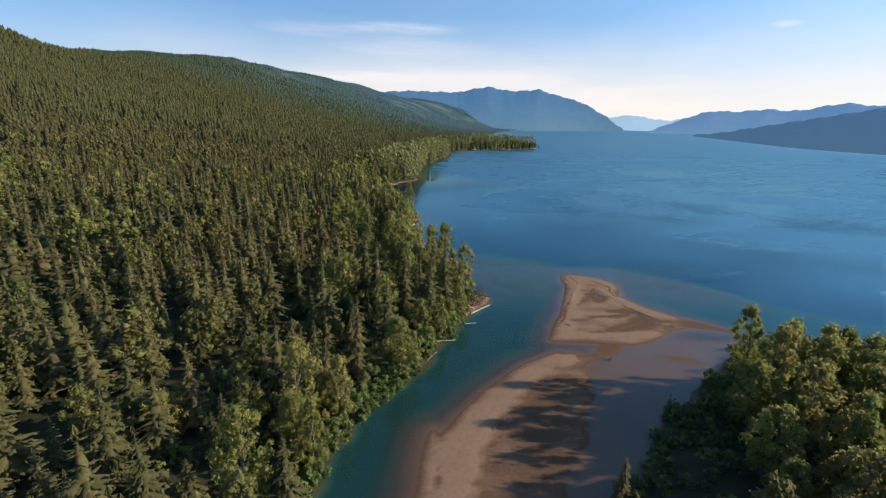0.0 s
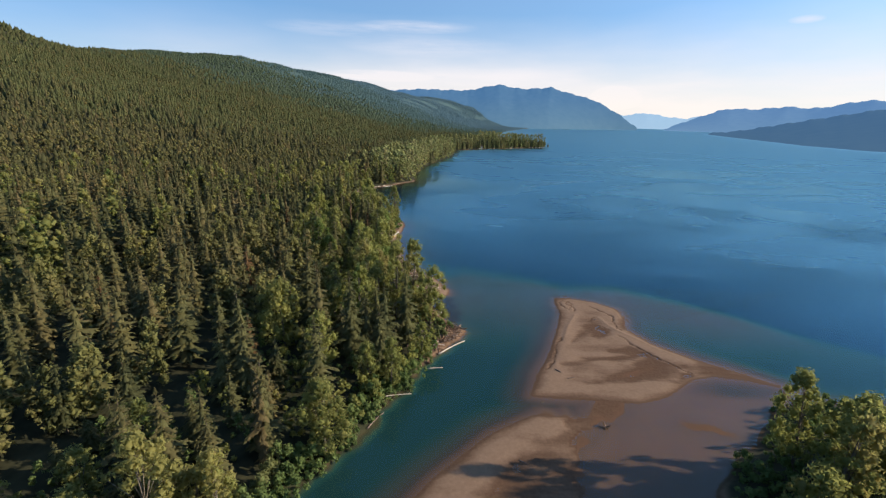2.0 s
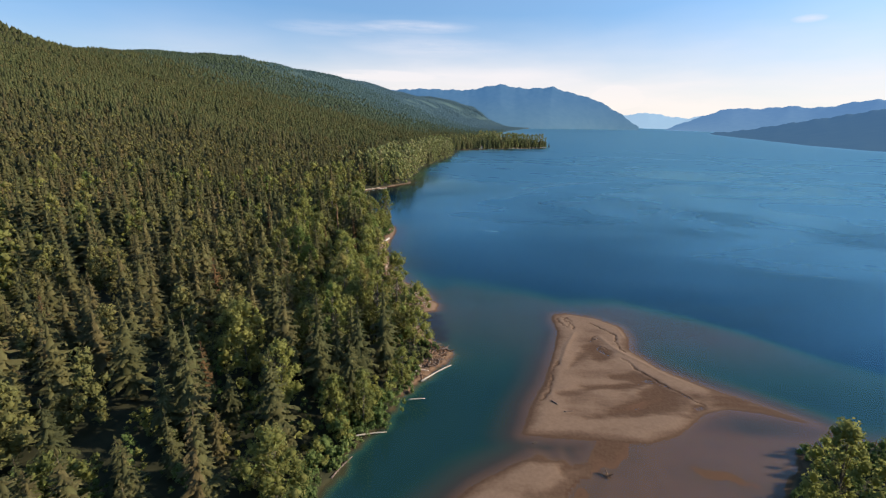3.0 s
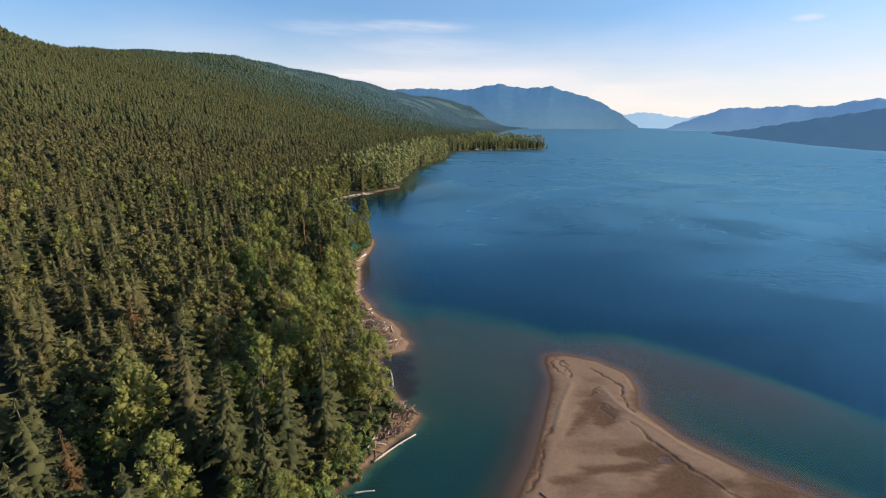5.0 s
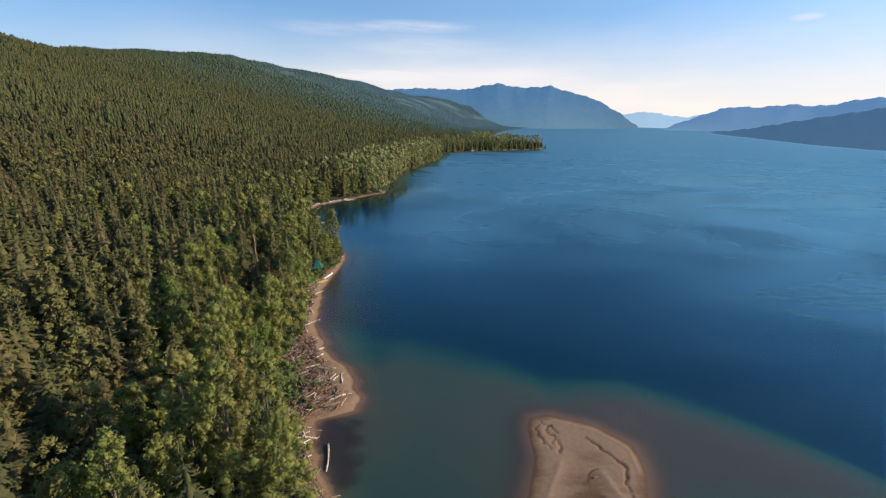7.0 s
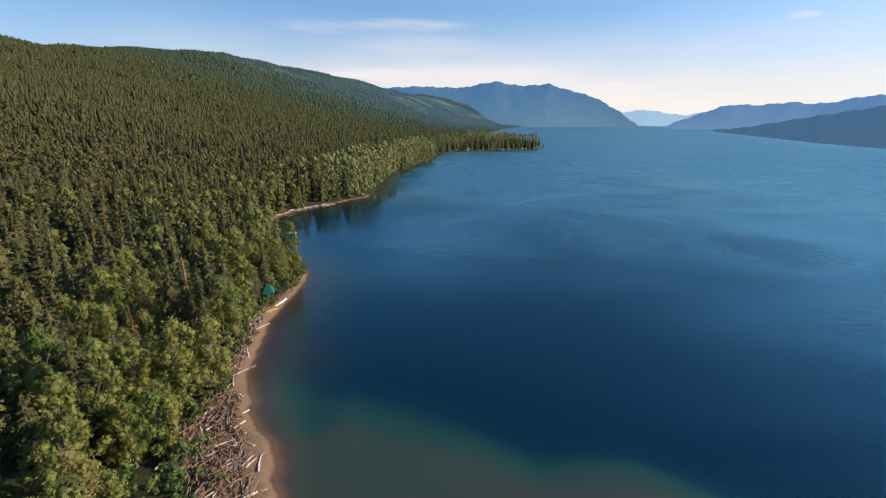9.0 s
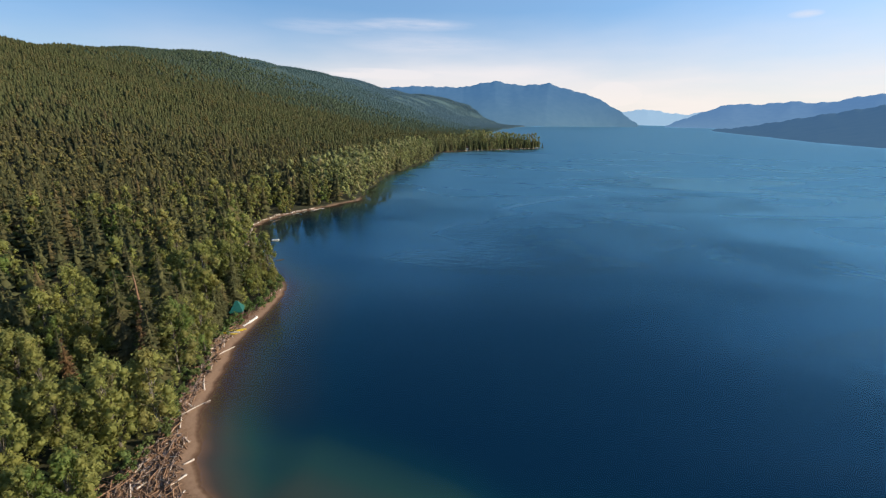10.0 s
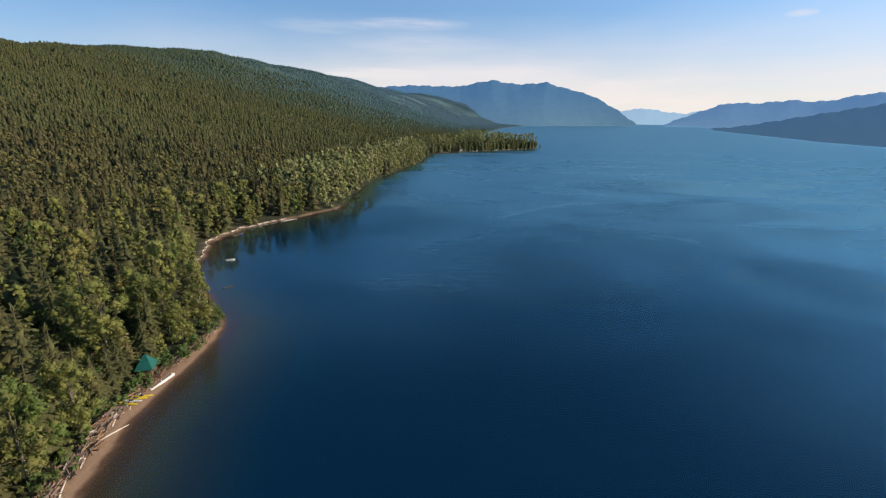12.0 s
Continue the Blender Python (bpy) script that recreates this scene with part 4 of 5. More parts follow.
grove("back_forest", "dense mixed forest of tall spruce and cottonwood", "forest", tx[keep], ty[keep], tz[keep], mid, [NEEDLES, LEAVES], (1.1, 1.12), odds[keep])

low = [[cone_tree(rng, 14.5, 3.3, 3, 5) for q in range(8)], [broadleaf(rng, 15, 3.2, 5, 22, 1.3, 0.03, 0.95)[0] for q in range(8)]]
low.append([broadleaf(rng, 16, 3.4, 9, 60, 1.2, 0.03, 0.9)[0] for q in range(8)])
wx, wy = scatter(-900, 260, 240, 1150, 6.1)
sx, sy = scatter(70, 200, 870, 1010, 4.6)
ax, ay, az_, ai = planted(np.concatenate((wx, sx)), np.concatenate((wy, sy)), 0.8)
keep = (np.hypot(ax - 20, ay - 90) >= 330)
ax, ay, az_, ai = ax[keep], ay[keep], az_[keep], ai[keep]
shore_side = (ai < 45) & (rng.uniform(0, 1, len(ax)) < 0.75 - 0.4 * smooth(600, 800, ay)) | (rng.uniform(0, 1, len(ax)) < 0.50 * smooth(680, 330, np.hypot(ax - 20, ay - 90)) + 0.08)
kind = shore_side.astype(int) + ((ai < 40) & shore_side)
upper = np.hypot(ax - 20, ay - 90) + 90 * wave(ax, ay, 60, 3) + rng.uniform(-90, 90, len(ax)) > 640
kind = np.where((kind == 0) & upper, 3, kind)
low.append(low[0])
grove("far_forest", "conifer forest climbing the slope above the lake", "forest", ax, ay, az_, low, [MID_WOOD, MID_LEAVES, HAZY_LEAVES, FAR_WOOD], (1.0, 1.12, 1.45, 1.0), kind, True)

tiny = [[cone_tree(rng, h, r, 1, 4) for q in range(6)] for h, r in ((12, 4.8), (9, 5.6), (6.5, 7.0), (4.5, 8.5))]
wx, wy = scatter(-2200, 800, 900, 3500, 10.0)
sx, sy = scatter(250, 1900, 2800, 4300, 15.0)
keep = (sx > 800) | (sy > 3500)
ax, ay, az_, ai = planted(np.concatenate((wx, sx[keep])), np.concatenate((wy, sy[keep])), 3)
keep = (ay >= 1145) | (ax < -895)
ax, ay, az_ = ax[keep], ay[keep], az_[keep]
# which haze tint a tree takes grows with its distance
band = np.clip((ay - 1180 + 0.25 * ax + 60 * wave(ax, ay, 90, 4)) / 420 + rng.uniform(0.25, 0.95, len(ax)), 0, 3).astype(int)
grove("hill_forest", "distant fir forest over the long ridge, blue-green from painted haze", "forest", ax, ay, az_, tiny, [FAR_WOOD, HAZY_COOL_WOOD, HAZY_BLUE_WOOD, HAZY_PALE_WOOD], (1.0, 1.0, 1.0, 1.0), band, True)

# woods on both banks round and behind the flight
def aside(x, y):
    return beyond(x, y) & ~((y > -90) & (x > -150) & (x < 170))


def behind(x, y):
    return beyond(x, y) & (y > -90) & (x > -150) & (x < 170)


ax, ay, az_, ai = planted(*scatter(-150, 170, -90, 30, 8.2), 1.0, behind)
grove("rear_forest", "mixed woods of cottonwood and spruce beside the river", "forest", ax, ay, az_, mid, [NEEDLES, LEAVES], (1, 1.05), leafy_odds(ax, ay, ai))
ax, ay, az_, ai = planted(*scatter(-330, 420, -290, 110, 11.0), 1.0, aside)
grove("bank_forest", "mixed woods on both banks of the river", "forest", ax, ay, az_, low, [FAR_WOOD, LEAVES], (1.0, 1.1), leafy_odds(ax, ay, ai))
ax, ay, az_, ai = planted(*scatter(-1500, 1000, -310, 1100, 14.0), 3, beyond)
keep = (ax < -325) | (ax > 415) | (ay > 105)
grove("outer_forest", "fir forest over the flats and slopes by the lake", "forest", ax[keep], ay[keep], az_[keep], tiny, [FAR_WOOD], (1.0,), np.zeros(int(keep.sum()), int), True)


# ---------------------------------------------------------------- driftwood
def height(x, y):
    return float(relief(np.array([float(x)]), np.array([float(y)]))[0][0])


def log_mesh(rng, length, girth, stubs, bend=0.03, sides=7):
    """A stripped, slightly bent trunk with broken ends and branch stubs."""
    rings = 6
    parts = []
    ang = np.linspace(0, 2 * np.pi, sides, endpoint=False)
    v = []
    for i in range(rings):
        u = i / (rings - 1)
        r = girth * (1 - 0.5 * u) * rng.uniform(0.9, 1.1, sides)
        x = length * (u - 0.5) + (rng.uniform(-0.12, 0.12, sides) if i in (0, rings - 1) else 0)
        v.append(np.stack((np.full(sides, 0.0) + x, r * np.cos(ang) + bend * length * math.sin(3 * u), r * np.sin(ang) + girth * 0.75), -1))
    v = np.concatenate(v)
    k = np.arange(sides)
    f = [np.stack((i * sides + k, i * sides + (k + 1) % sides, (i + 1) * sides + (k + 1) % sides, (i + 1) * sides + k), -1) for i in range(rings - 1)]
    v = np.concatenate((v, [v[:sides].mean(0), v[-sides:].mean(0)]))
    n = rings * sides
    caps = [np.stack(((k + 1) % sides, k, np.full(sides, n), np.full(sides, n)), -1)[:, :3], np.stack((n - sides + k, n - sides + (k + 1) % sides, np.full(sides, n + 1)), -1)]
    faces = [list(q) for q in np.concatenate(f)] + [list(q) for q in np.concatenate(caps)]
    verts = [v]
    m = len(v)
    for q in range(stubs):
        x = rng.uniform(-0.4, 0.45) * length
        a = rng.uniform(0.2, 2.9)
        o = np.array((x, 0, girth * 0.75))
        w, g = limb(o, o + np.array((rng.uniform(-0.3, 0.5), math.cos(a), math.sin(a))) * rng.uniform(0.5, 1.3) * girth * 3, girth * 0.22, girth * 0.08, 4)
        verts.append(w)
        faces += [list(r) for r in g + m]
        m += len(w)
    return np.concatenate(verts), faces


def root_mesh(rng, girth):
    return pack([limb((0, 0, girth * 0.7), (-rng.uniform(0.2, 0.9) * girth * 2, math.cos(a) * girth * 2.6, girth * 0.7 + max(-0.5, math.sin(a) * 2.6) * girth), girth * 0.35, girth * 0.08, 4)
                 for a in rng.uniform(0, 6.28, 9)])


def driftwood(x0, y0, x1, y1, girth, label, mat):
    d = math.hypot(x1 - x0, y1 - y0)
    za, zb = max(0.0, height(x0, y0)), max(0.0, height(x1, y1))
    base = tagged(new("driftwood_log", mesh_from("driftwood_log", *log_mesh(rng, d, girth, int(rng.integers(1, 5))), [mat], shade=True)), label, "log", "stranded driftwood logs")
    base.matrix_basis = Matrix.Translation(((x0 + x1) / 2, (y0 + y1) / 2, (za + zb) / 2 - 0.06)) @ Euler((0, -math.atan2(zb - za, d), math.atan2(y1 - y0, x1 - x0))).to_matrix().to_4x4()
    if rng.uniform() < 0.4:
        root = part("root_plate", mesh_from("root_plate", *root_mesh(rng, girth), [mat]), base, "weathered roots")
        root.matrix_basis = Matrix.Translation((-d / 2 + 0.1, 0, 0))


GREY_DRIFT = bark("grey_driftwood", (0.09, 0.063, 0.050), (0.25, 0.185, 0.145))
RED_DRIFT = bark("fresh_driftwood", (0.12, 0.065, 0.036), (0.33, 0.205, 0.125))
COVE_LOGS = ((9.4, 122.5, 15.8, 129.6), (7.9, 150.4, 9.4, 144.1), (8.7, 132.6, 13.0, 137.5), (11.3, 138.1, 12.9, 139.5), (8.9, 127.2, 9.8, 129.8),
             (6.4, 123.1, 9.3, 125.0), (2.6, 148.0, 4.4, 151.1), (2.1, 152.7, 5.6, 153.8), (4.9, 161.6, 7.6, 164.2), (-0.2, 168.1, 1.7, 170.1),
             (2.9, 168.9, 3.5, 171.6), (-2.4, 94.6, -0.2, 99.4), (-1.3, 103.8, 4.5, 105.9), (7.3, 115.8, 10.7, 116.5), (-0.5, 173.2, -0.2, 177.2),
             (0.8, 167.4, 2.9, 172.5), (0.2, 167.6, 2.3, 169.3), (-9.9, 166.7, -8.5, 171.7), (-7.7, 168.1, -6.7, 172.6), (-11.0, 170.4, -9.7, 172.5),
             (3.6, 168.7, 4.3, 171.0), (-3.0, 184.2, -3.8, 182.5))
BEACH_LOGS = ((5.8, 168.4, 4.7, 172.2), (-9.8, 184.3, -9.6, 185.6), (-7.8, 176.3, -7.6, 178.7), (-11.4, 194.4, -8.9, 200.1), (-15.8, 216.3, -14.4, 221.5),
              (-19.3, 242.4, -17.8, 252.1), (-18.5, 256.8, -17.9, 260.6), (-14.4, 202.4, -13.7, 203.9), (-16.0, 207.0, -14.9, 209.5), (-17.1, 217.6, -16.4, 219.9),
              (-11.6, 202.8, -14.3, 207.7), (-16.5, 220.2, -18.6, 226.2), (-14.2, 210.2, -16.4, 216.6), (-9.4, 198.8, -8.8, 199.5), (-17.4, 221.0, -19.5, 226.6),
              (-52.5, 308, -55, 313.5), (-50, 304, -53.5, 306), (-58.5, 352, -57, 359), (-47, 384, -42, 391))
for k, row in enumerate(COVE_LOGS + BEACH_LOGS):
    pale = k % 4 != 3
    driftwood(*row, rng.uniform(0.13, 0.24) if k else 0.19, "bleached driftwood log lying on the brown beach" if pale else "grey weathered driftwood log on the beach", DRIFT if pale else GREY_DRIFT)

# smaller logs jammed at all angles along the high-water line
for k in range(150):
    y = rng.choice((rng.uniform(120, 260), rng.uniform(132, 190), rng.uniform(196, 228)))
    wide = float(np.interp(y, OPEN_Y, OPEN_D))
    slope = (np.interp(y + 3, SHORE_Y, SHORE_X) - np.interp(y - 3, SHORE_Y, SHORE_X)) / 6
    x = float(shore_x(y)) - (1.6 + rng.uniform(0.1 if y < 190 else 0.5, 1.0) * max(0.0, wide - 1.8)) * math.sqrt(1 + min(slope * slope, 9))
    n, a = rng.uniform(0.9, 2.6), rng.normal(math.atan2(1.0, slope), 0.75 if y < 190 else 0.25)
    driftwood(x - n * math.cos(a), y - n * math.sin(a), x + n * math.cos(a), y + n * math.sin(a), rng.uniform(0.09, 0.19),
              "bleached driftwood log jammed in beach debris" if k % 3 else "brown driftwood log jammed in beach debris", DRIFT if k % 3 else RED_DRIFT)

for k in range(16):
    y = 893 + 5.6 * k
    x = float(np.interp(y, SHORE_Y, SHORE_X)) - 2.0
    y2 = y + rng.uniform(2.5, 4.5)
    driftwood(x, y, float(np.interp(y2, SHORE_Y, SHORE_X)) - 2.0, y2, rng.uniform(0.3, 0.5), "bleached driftwood log on the far point's shore", DRIFT)

# bleached logs strung along the bay's beach
for k in range(22):
    y = 303 + 3.9 * k
    y2 = y + rng.uniform(2.2, 3.6)
    x, x2 = float(shore_x(y)) - 1.3, float(shore_x(y2)) - 1.3
    driftwood(x, y, x2, y2, rng.uniform(0.22, 0.38), "bleached driftwood log along the bay's beach", DRIFT)

driftwood(-31, 288.5, -28.5, 290.5, 0.2, "dark waterlogged log lying in the shallows", BARK)

# broken sticks and bark heaped along the high-water line, too many to count
vs, fs, sl, k = [], [], [], 0
while len(vs) < 5200:
    y = rng.choice((rng.uniform(118, 262), rng.uniform(163, 188), rng.uniform(128, 162), rng.uniform(196, 226)))
    wide = float(np.interp(y, OPEN_Y, OPEN_D))
    low = 0.3 if y < 190 else 0.55
    d = wide * rng.uniform(low, 1.15) if rng.uniform() < 0.65 else wide - abs(rng.normal(0, 0.9))
    if y > 190 and rng.uniform() < 0.35:
        continue
    if wide < 2 or d < 1.0:
        continue
    slope = (np.interp(y + 3, SHORE_Y, SHORE_X) - np.interp(y - 3, SHORE_Y, SHORE_X)) / 6
    x = float(shore_x(y)) - d * math.sqrt(1 + min(slope * slope, 9))
    n = rng.uniform(0.4, 1.5) if rng.uniform() < 0.8 else rng.uniform(1.5, 3.8)
    a = rng.normal(math.atan2(1.0, slope), 0.75 if y < 190 else 0.4)
    z = height(x, y) + 0.05 + rng.exponential(0.18)
    dx, dy, dz = math.cos(a) * n / 2, math.sin(a) * n / 2, rng.normal(0, 0.08) * n
    v, f = limb((x - dx, y - dy, z - dz), (x + dx, y + dy, z + dz), 0.03 + 0.036 * n, 0.02 + 0.022 * n, 4)
    vs.append(v)
    fs.append(f + k)
    sl.append(np.full(len(f), rng.choice(3, p=(0.06, 0.36, 0.58))))
    k += len(v)
tagged(new("driftwood_debris", mesh_from("driftwood_debris", np.concatenate(vs), np.concatenate(fs), [DRIFT, GREY_DRIFT, RED_DRIFT], np.concatenate(sl))),
       "heaps of broken sticks and bark on the beach", "driftwood", kind="stuff")


def snag(x, y, h, lean):
    """A dead standing trunk with a broken top and bare limb stubs."""
    parts = [limb((0, 0, -0.5), (0.15, 0, h * 0.72), 0.34, 0.25, 7), limb((0.15, 0, h * 0.72), (0.8, 0.3, h * 0.84), 0.25, 0.2, 7), limb((0.8, 0.3, h * 0.84), (0.5, 0.2, h), 0.19, 0.06, 7)]
    for q in range(12):
        z = h * rng.uniform(0.45, 1.0)
        a = rng.uniform(0, 6.28)
        n = rng.uniform(0.6, 2.2)
        parts.append(limb((0.2, 0.05, z), (0.2 + n * math.cos(a), n * math.sin(a), z + n * rng.uniform(0.0, 0.8)), 0.07, 0.02, 4))
    ob = tagged(new("dead_snag", mesh_from("dead_snag", *pack(parts), [RED_DRIFT], shade=True)), "dead standing trunk with broken top and bare limbs", "tree")
    ob.matrix_basis = pose(x, y, height(x, y), lean, 0, rng.uniform(0, 360))


snag(-34.3, 219.4, 18.4, 3)

# the root plate and branches left on the bars
stump = tagged(new("root_stump", mesh_from("root_stump", *root_mesh(np.random.default_rng(5), 0.36), [RED_DRIFT])), "uprooted stump with tangled roots on wet sand", "stump")
stump.matrix_basis = pose(41.9, 97.9, 0.05, 0, 70, 30)
for x0, y0, x1, y1, g in ((11.2, 71.0, 12.2, 72.6, 0.12), (11.0, 72.4, 12.4, 71.6, 0.07), (53.3, 145.2, 54.2, 145.6, 0.16), (36.6, 117.4, 37.6, 116.2, 0.15), (38.6, 114.0, 40.4, 114.4, 0.12),
                          (24.6, 88.6, 26.0, 87.6, 0.1), (31.0, 104.9, 31.8, 105.2, 0.1)):
    driftwood(x0, y0, x1, y1, g, "small dark branch stranded on the sand bar", GREY_DRIFT)


# ---------------------------------------------------------------- cabins, kayaks, boat
def plain(name, a, b, rough, scale, metal=0.0):
    m, n = material(name)
    f = n.noise(n.place(), scale, 4)
    finish(n, n.mix(n.span(f, 0.3, 0.7), (*a, 1), (*b, 1)), rough, n.bump(f, 0.2, 0.02), 0.4, 0.0, metal)
    return m


GREEN_ROOF = plain("green_roof", (0.007, 0.070, 0.056), (0.012, 0.096, 0.074), 0.5, 1.2)
RED_ROOF = plain("red_roof", (0.40, 0.085, 0.035), (0.52, 0.13, 0.05), 0.5, 1.2)
LOGWALL = plain("log_wall", (0.070, 0.036, 0.020), (0.135, 0.072, 0.042), 0.8, 2.0)
WHITE = plain("white_paint", (0.52, 0.49, 0.43), (0.66, 0.62, 0.55), 0.6, 1.5)
GLASS = plain("dark_glass", (0.02, 0.025, 0.03), (0.03, 0.035, 0.04), 0.08, 1.0)
YELLOW = plain("yellow_hull", (0.62, 0.42, 0.03), (0.72, 0.52, 0.05), 0.35, 3.0)
BLACK = plain("black_rubber", (0.015, 0.015, 0.015), (0.03, 0.03, 0.03), 0.6, 5.0)


def block(x0, x1, y0, y1, z0, z1, edge=0.02):
    bm = bmesh.new()
    bmesh.ops.create_cube(bm, size=1)
    bmesh.ops.scale(bm, vec=(x1 - x0, y1 - y0, z1 - z0), verts=bm.verts)
    bmesh.ops.translate(bm, vec=((x0 + x1) / 2, (y0 + y1) / 2, (z0 + z1) / 2), verts=bm.verts)
    bmesh.ops.bevel(bm, geom=bm.edges[:], offset=edge, segments=1, affect="EDGES")
    return bm


def piece(name, bm, mat, parent, label=""):
    me = bpy.data.meshes.new(name)
    bm.to_mesh(me)
    bm.free()
    me.materials.append(mat)
    return part(name, me, parent, label)


def hip_roof(w, d, z, h, over, ridge):
    """Hipped roof with thickness, over walls of w by d metres."""
    bm = bmesh.new()
    a, b = w / 2 + over, d / 2 + over
    rows = []
    for dz in (0.0, -0.14):
        c = [bm.verts.new((sx * a, sy * b, z + dz)) for sx, sy in ((-1, -1), (1, -1), (1, 1), (-1, 1))]
        t = [bm.verts.new((-ridge / 2, 0, z + h + dz)), bm.verts.new((ridge / 2, 0, z + h + dz))]
        rows.append((c, t))
        for q in ((c[0], c[1], t[1], t[0]), (c[2], c[3], t[0], t[1]), (c[1], c[2], t[1]), (c[3], c[0], t[0])):
            bm.faces.new(q)
    for i in range(4):
        bm.faces.new((rows[0][0][i], rows[1][0][i], rows[1][0][(i + 1) % 4], rows[0][0][(i + 1) % 4]))
    bmesh.ops.recalc_face_normals(bm, faces=bm.faces)
    return bm


def cabin(x, y, turn, w, d, wall, roof_mat, label, tall, ridge):
    base = tagged(new("cabin"), label, "cabin")
    base.matrix_basis = pose(x, y, height(x, y) + 0.05, 0, 0, turn)
    piece("floor", block(-w / 2 - 0.1, w / 2 + 1.6, -d / 2 - 0.1, d / 2 + 0.1, -0.5, 0.25), LOGWALL, base, "wooden deck")
    for k, (x0, x1, y0, y1) in enumerate(((-w / 2, w / 2, -d / 2, -d / 2 + 0.2), (-w / 2, w / 2, d / 2 - 0.2, d / 2), (-w / 2, -w / 2 + 0.2, -d / 2 + 0.2, d / 2 - 0.2), (w / 2 - 0.2, w / 2, -d / 2 + 0.2, d / 2 - 0.2))):
        piece("wall", block(x0, x1, y0, y1, 0.25, wall), LOGWALL, base)
    piece("roof", hip_roof(w, d, wall + 0.14, tall, 0.4, ridge), roof_mat, base)
    door = piece("door", block(w / 2 - 0.02, w / 2 + 0.05, -0.45, 0.45, 0.25, min(2.15, wall - 0.15)), LOGWALL, base, "brown plank door")
    piece("knob", block(w / 2 + 0.05, w / 2 + 0.12, 0.28, 0.36, 1.2, 1.28), BLACK, door)
    for y0 in (-d / 2 + 0.35, d / 2 - 1.15):
        win = piece("window", block(w / 2 - 0.02, w / 2 + 0.04, y0, y0 + 0.8, 1.1, 1.1 + min(0.9, wall - 1.3)), LOGWALL, base, "brown window frame")
        piece("pane", block(w / 2 + 0.035, w / 2 + 0.055, y0 + 0.08, y0 + 0.72, 1.18, 1.02 + min(0.9, wall - 1.3)), GLASS, win)
    for y0 in (-d / 2, d / 2 - 0.14):
        piece("post", block(w / 2 + 1.3, w / 2 + 1.44, y0, y0 + 0.14, 0.25, 1.2), LOGWALL, base)
    piece("rail", block(w / 2 + 1.3, w / 2 + 1.44, -d / 2, d / 2, 1.2, 1.3), LOGWALL, base)


cabin(-20.8, 236.6, 16, 2.7, 3.2, 1.9, GREEN_ROOF, "brown log cabin with steep green metal roof behind the beach", 2.7, 0.5)
cabin(-28.9, 229.2, -8, 3.4, 3.6, 2.4, RED_ROOF, "small wooden shed with orange-red roof among the trees", 1.0, 1.8)

wall = tagged(new("retaining_wall"), "low white timber retaining wall along the beach", "wall")
wall.matrix_basis = pose(-16.4, 234.7, 0.1, 0, 0, math.degrees(math.atan2(6.2, 1.0)))
for k in range(2):
    piece("beam", block(-3.2, 3.2, -0.22 + 0.05 * k, 0.22, 0.0 + 0.3 * k, 0.29 + 0.3 * k, 0.05), WHITE, wall)
for k in (-2.9, 0.0, 2.9):
    piece("post", block(k - 0.12, k + 0.12, 0.23, 0.45, -0.4, 0.75, 0.03), WHITE, wall)


def kayak(x, y, turn, mat, label):
    base = tagged(new("kayak"), label, "kayak", "kayaks on the beach")
    base.matrix_basis = pose(x, y, height(x, y) + 0.02, 0, 0, turn)
    n, sides = 13, 10
    v = []
    for i in range(n):
        u = i / (n - 1) * 2 - 1
        w, h = 0.36 * (1 - u * u) ** 0.7 + 0.01, 0.20 * (1 - u ** 4) ** 0.5 + 0.03
        for k in range(sides):
            a = 2 * math.pi * k / sides
            v.append((u * 2.15, w * math.cos(a), 0.22 + 0.12 * u * u + h * math.sin(a) * (1.0 if math.sin(a) < 0 else 0.7)))
    f = [[i * sides + k, i * sides + (k + 1) % sides, (i + 1) * sides + (k + 1) % sides, (i + 1) * sides + k] for i in range(n - 1) for k in range(sides)]
    f += [list(range(sides))[::-1], list(range((n - 1) * sides, n * sides))]
    part("hull", mesh_from("hull", v, f, [mat], shade=True), base)
    bm = bmesh.new()
    bmesh.ops.create_cone(bm, cap_ends=True, segments=16, radius1=0.5, radius2=0.46, depth=0.06)
    bmesh.ops.scale(bm, vec=(1.0, 0.5, 1.0), verts=bm.verts)
    bmesh.ops.translate(bm, vec=(-0.1, 0, 0.385), verts=bm.verts)
    rim = piece("cockpit_rim", bm, BLACK, base, "black cockpit")
    piece("seat", block(-0.45, -0.35, -0.18, 0.18, 0.40, 0.58), BLACK, rim)


for k, (x, y, mat) in enumerate(((-18.0, 226.4, YELLOW), (-17.8, 227.3, WHITE), (-17.5, 228.2, YELLOW), (-17.1, 229.1, YELLOW))):
    kayak(x, y, -4 + 5 * k, mat, ("yellow" if mat is YELLOW else "white") + " plastic kayak pulled up on the beach")


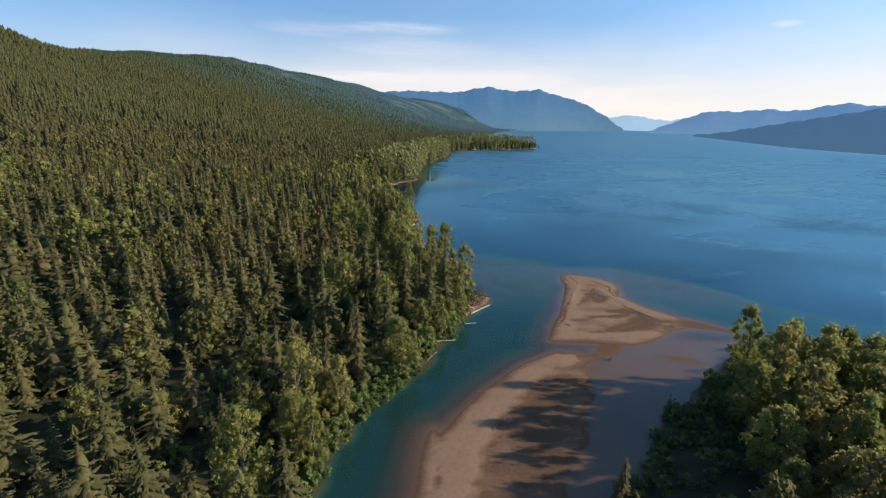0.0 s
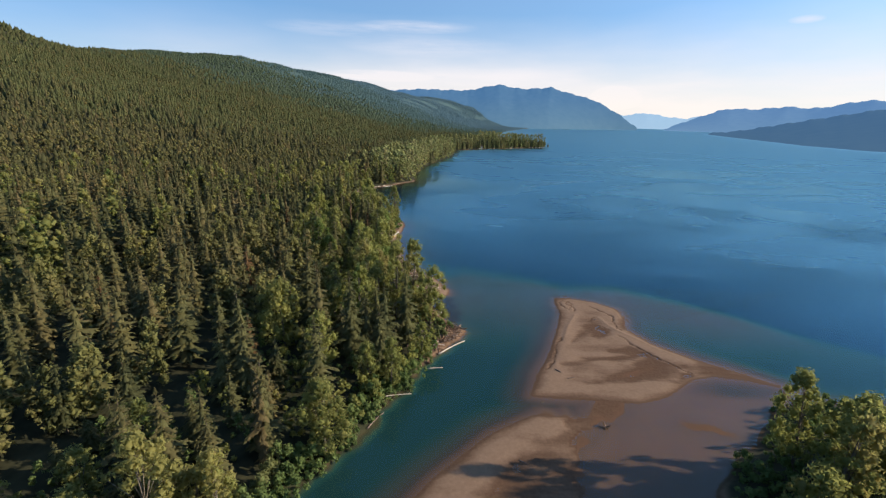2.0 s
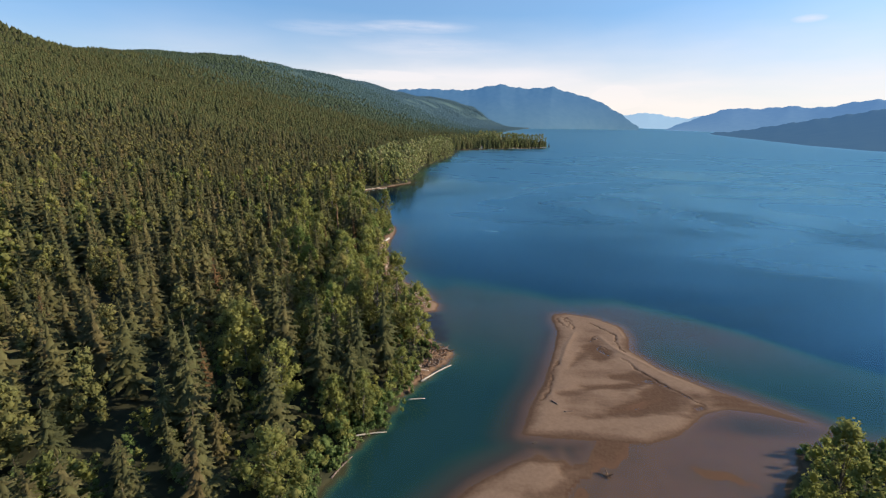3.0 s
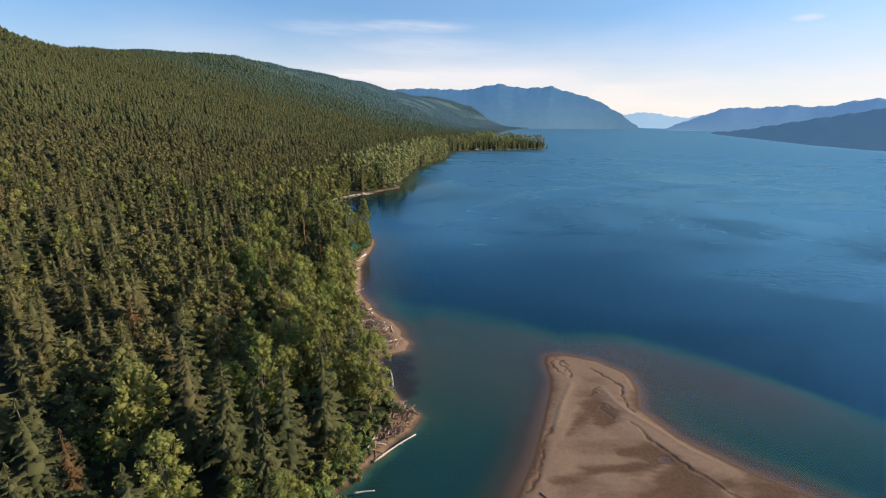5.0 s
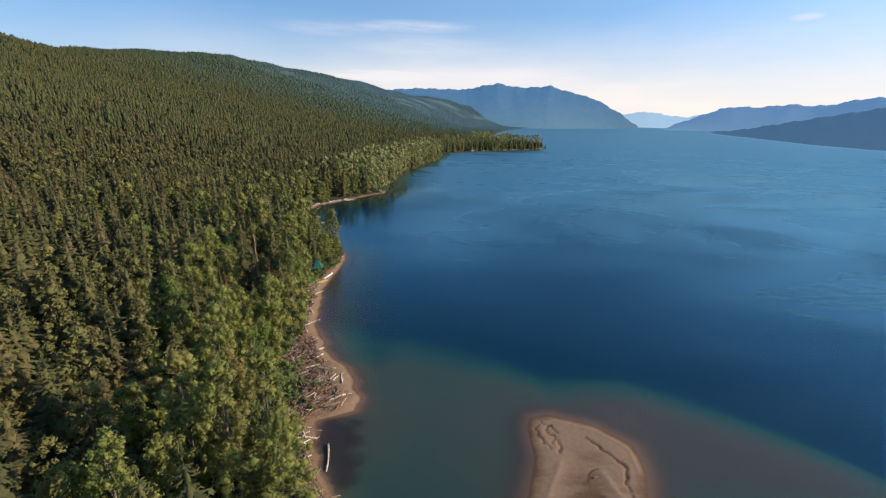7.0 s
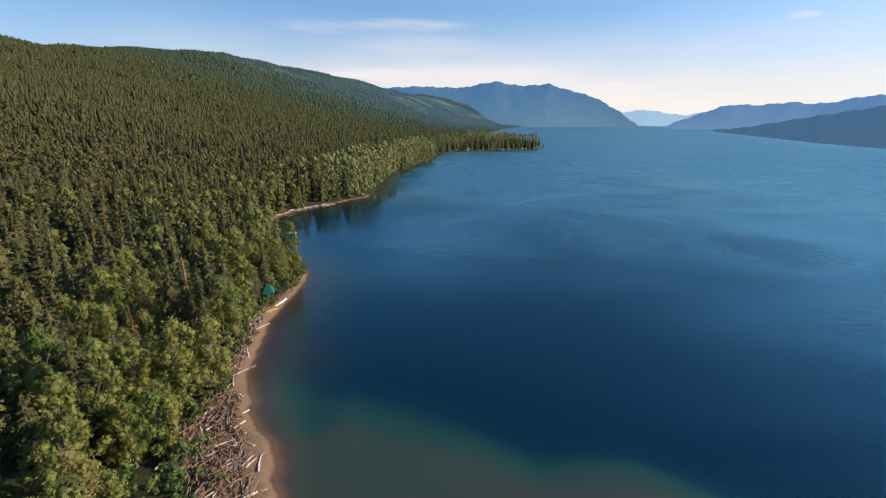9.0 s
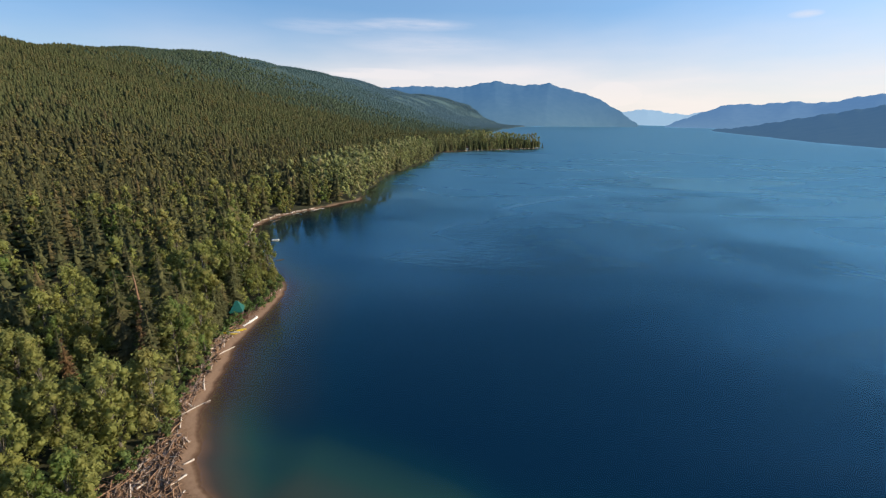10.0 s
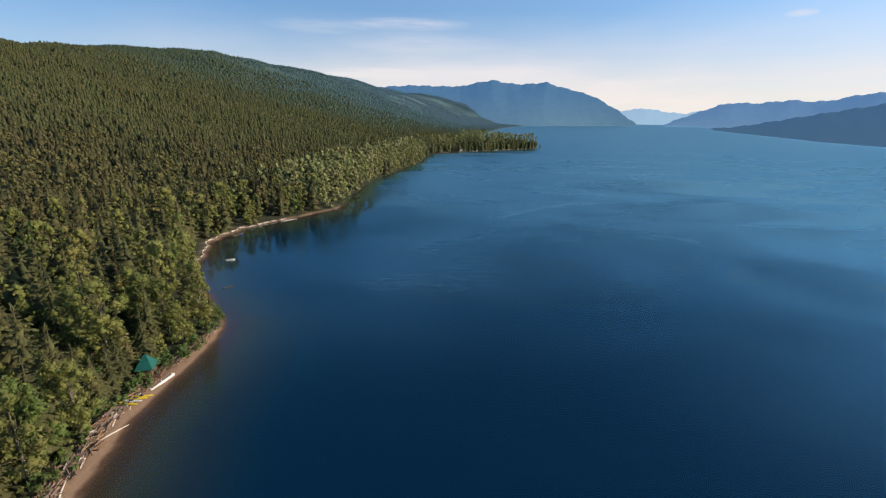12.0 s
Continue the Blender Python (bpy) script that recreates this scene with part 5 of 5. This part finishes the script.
def motorboat(x, y, turn):
    base = tagged(new("motorboat"), "small white motorboat moored in the calm bay", "boat")
    base.matrix_basis = pose(x, y, 0, 0, 0, turn) @ Matrix.Scale(0.72, 4)
    n = 9
    v = []
    for i in range(n):
        u = i / (n - 1)
        w = 0.95 * (1 - max(0, u - 0.45) ** 2 * 3.2) ** 0.5 if u < 0.99 else 0.05
        x0 = -2.3 + 4.6 * u
        rise = 0.25 * u * u
        v += [(x0, -w, 0.55 + rise), (x0, -w * 0.75, -0.15 + rise * 0.6), (x0, 0, -0.3 + rise), (x0, w * 0.75, -0.15 + rise * 0.6), (x0, w, 0.55 + rise), (x0, w * 0.85, 0.5 + rise), (x0, 0, 0.12 + rise), (x0, -w * 0.85, 0.5 + rise)]
    f = [[i * 8 + k, i * 8 + (k + 1) % 8, (i + 1) * 8 + (k + 1) % 8, (i + 1) * 8 + k] for i in range(n - 1) for k in range(8)]
    f += [list(range(8))[::-1], list(range((n - 1) * 8, n * 8))]
    part("hull", mesh_from("hull", v, f, [WHITE]), base)
    piece("windshield", block(0.35, 0.42, -0.6, 0.6, 0.5, 1.0), GLASS, base)
    piece("outboard_motor", block(-2.65, -2.3, -0.2, 0.2, 0.1, 0.95, 0.06), BLACK, base)
    piece("bench", block(-0.9, -0.5, -0.65, 0.65, 0.3, 0.45), LOGWALL, base)


motorboat(-42.8, 317.4, 15)


def cottage(x, y, turn, mat, roof_mat, label):
    base = tagged(new("lake_house"), label, "house")
    base.matrix_basis = pose(x, y, height(x, y), 0, 0, turn)
    piece("wall", block(-4.5, 4.5, -3.5, 3.5, -1, 3.4), mat, base)
    piece("roof", hip_roof(9, 7, 3.5, 2.4, 0.6, 5.5), roof_mat, base)
    for k in (-3, -0.6, 1.8):
        piece("window", block(k, k + 1.2, -3.56, -3.48, 1.0, 2.3), GLASS, base)


for x, y, turn, mat, label in ((52, 886, 25, WHITE, "pale lake house on the far wooded point"), (-37, 672, 60, LOGWALL, "brown lake house among trees on the shore"), (112, 940, 30, WHITE, "pale lake house near the tip of the point")):
    cottage(x, y, turn, mat, LOGWALL, label)
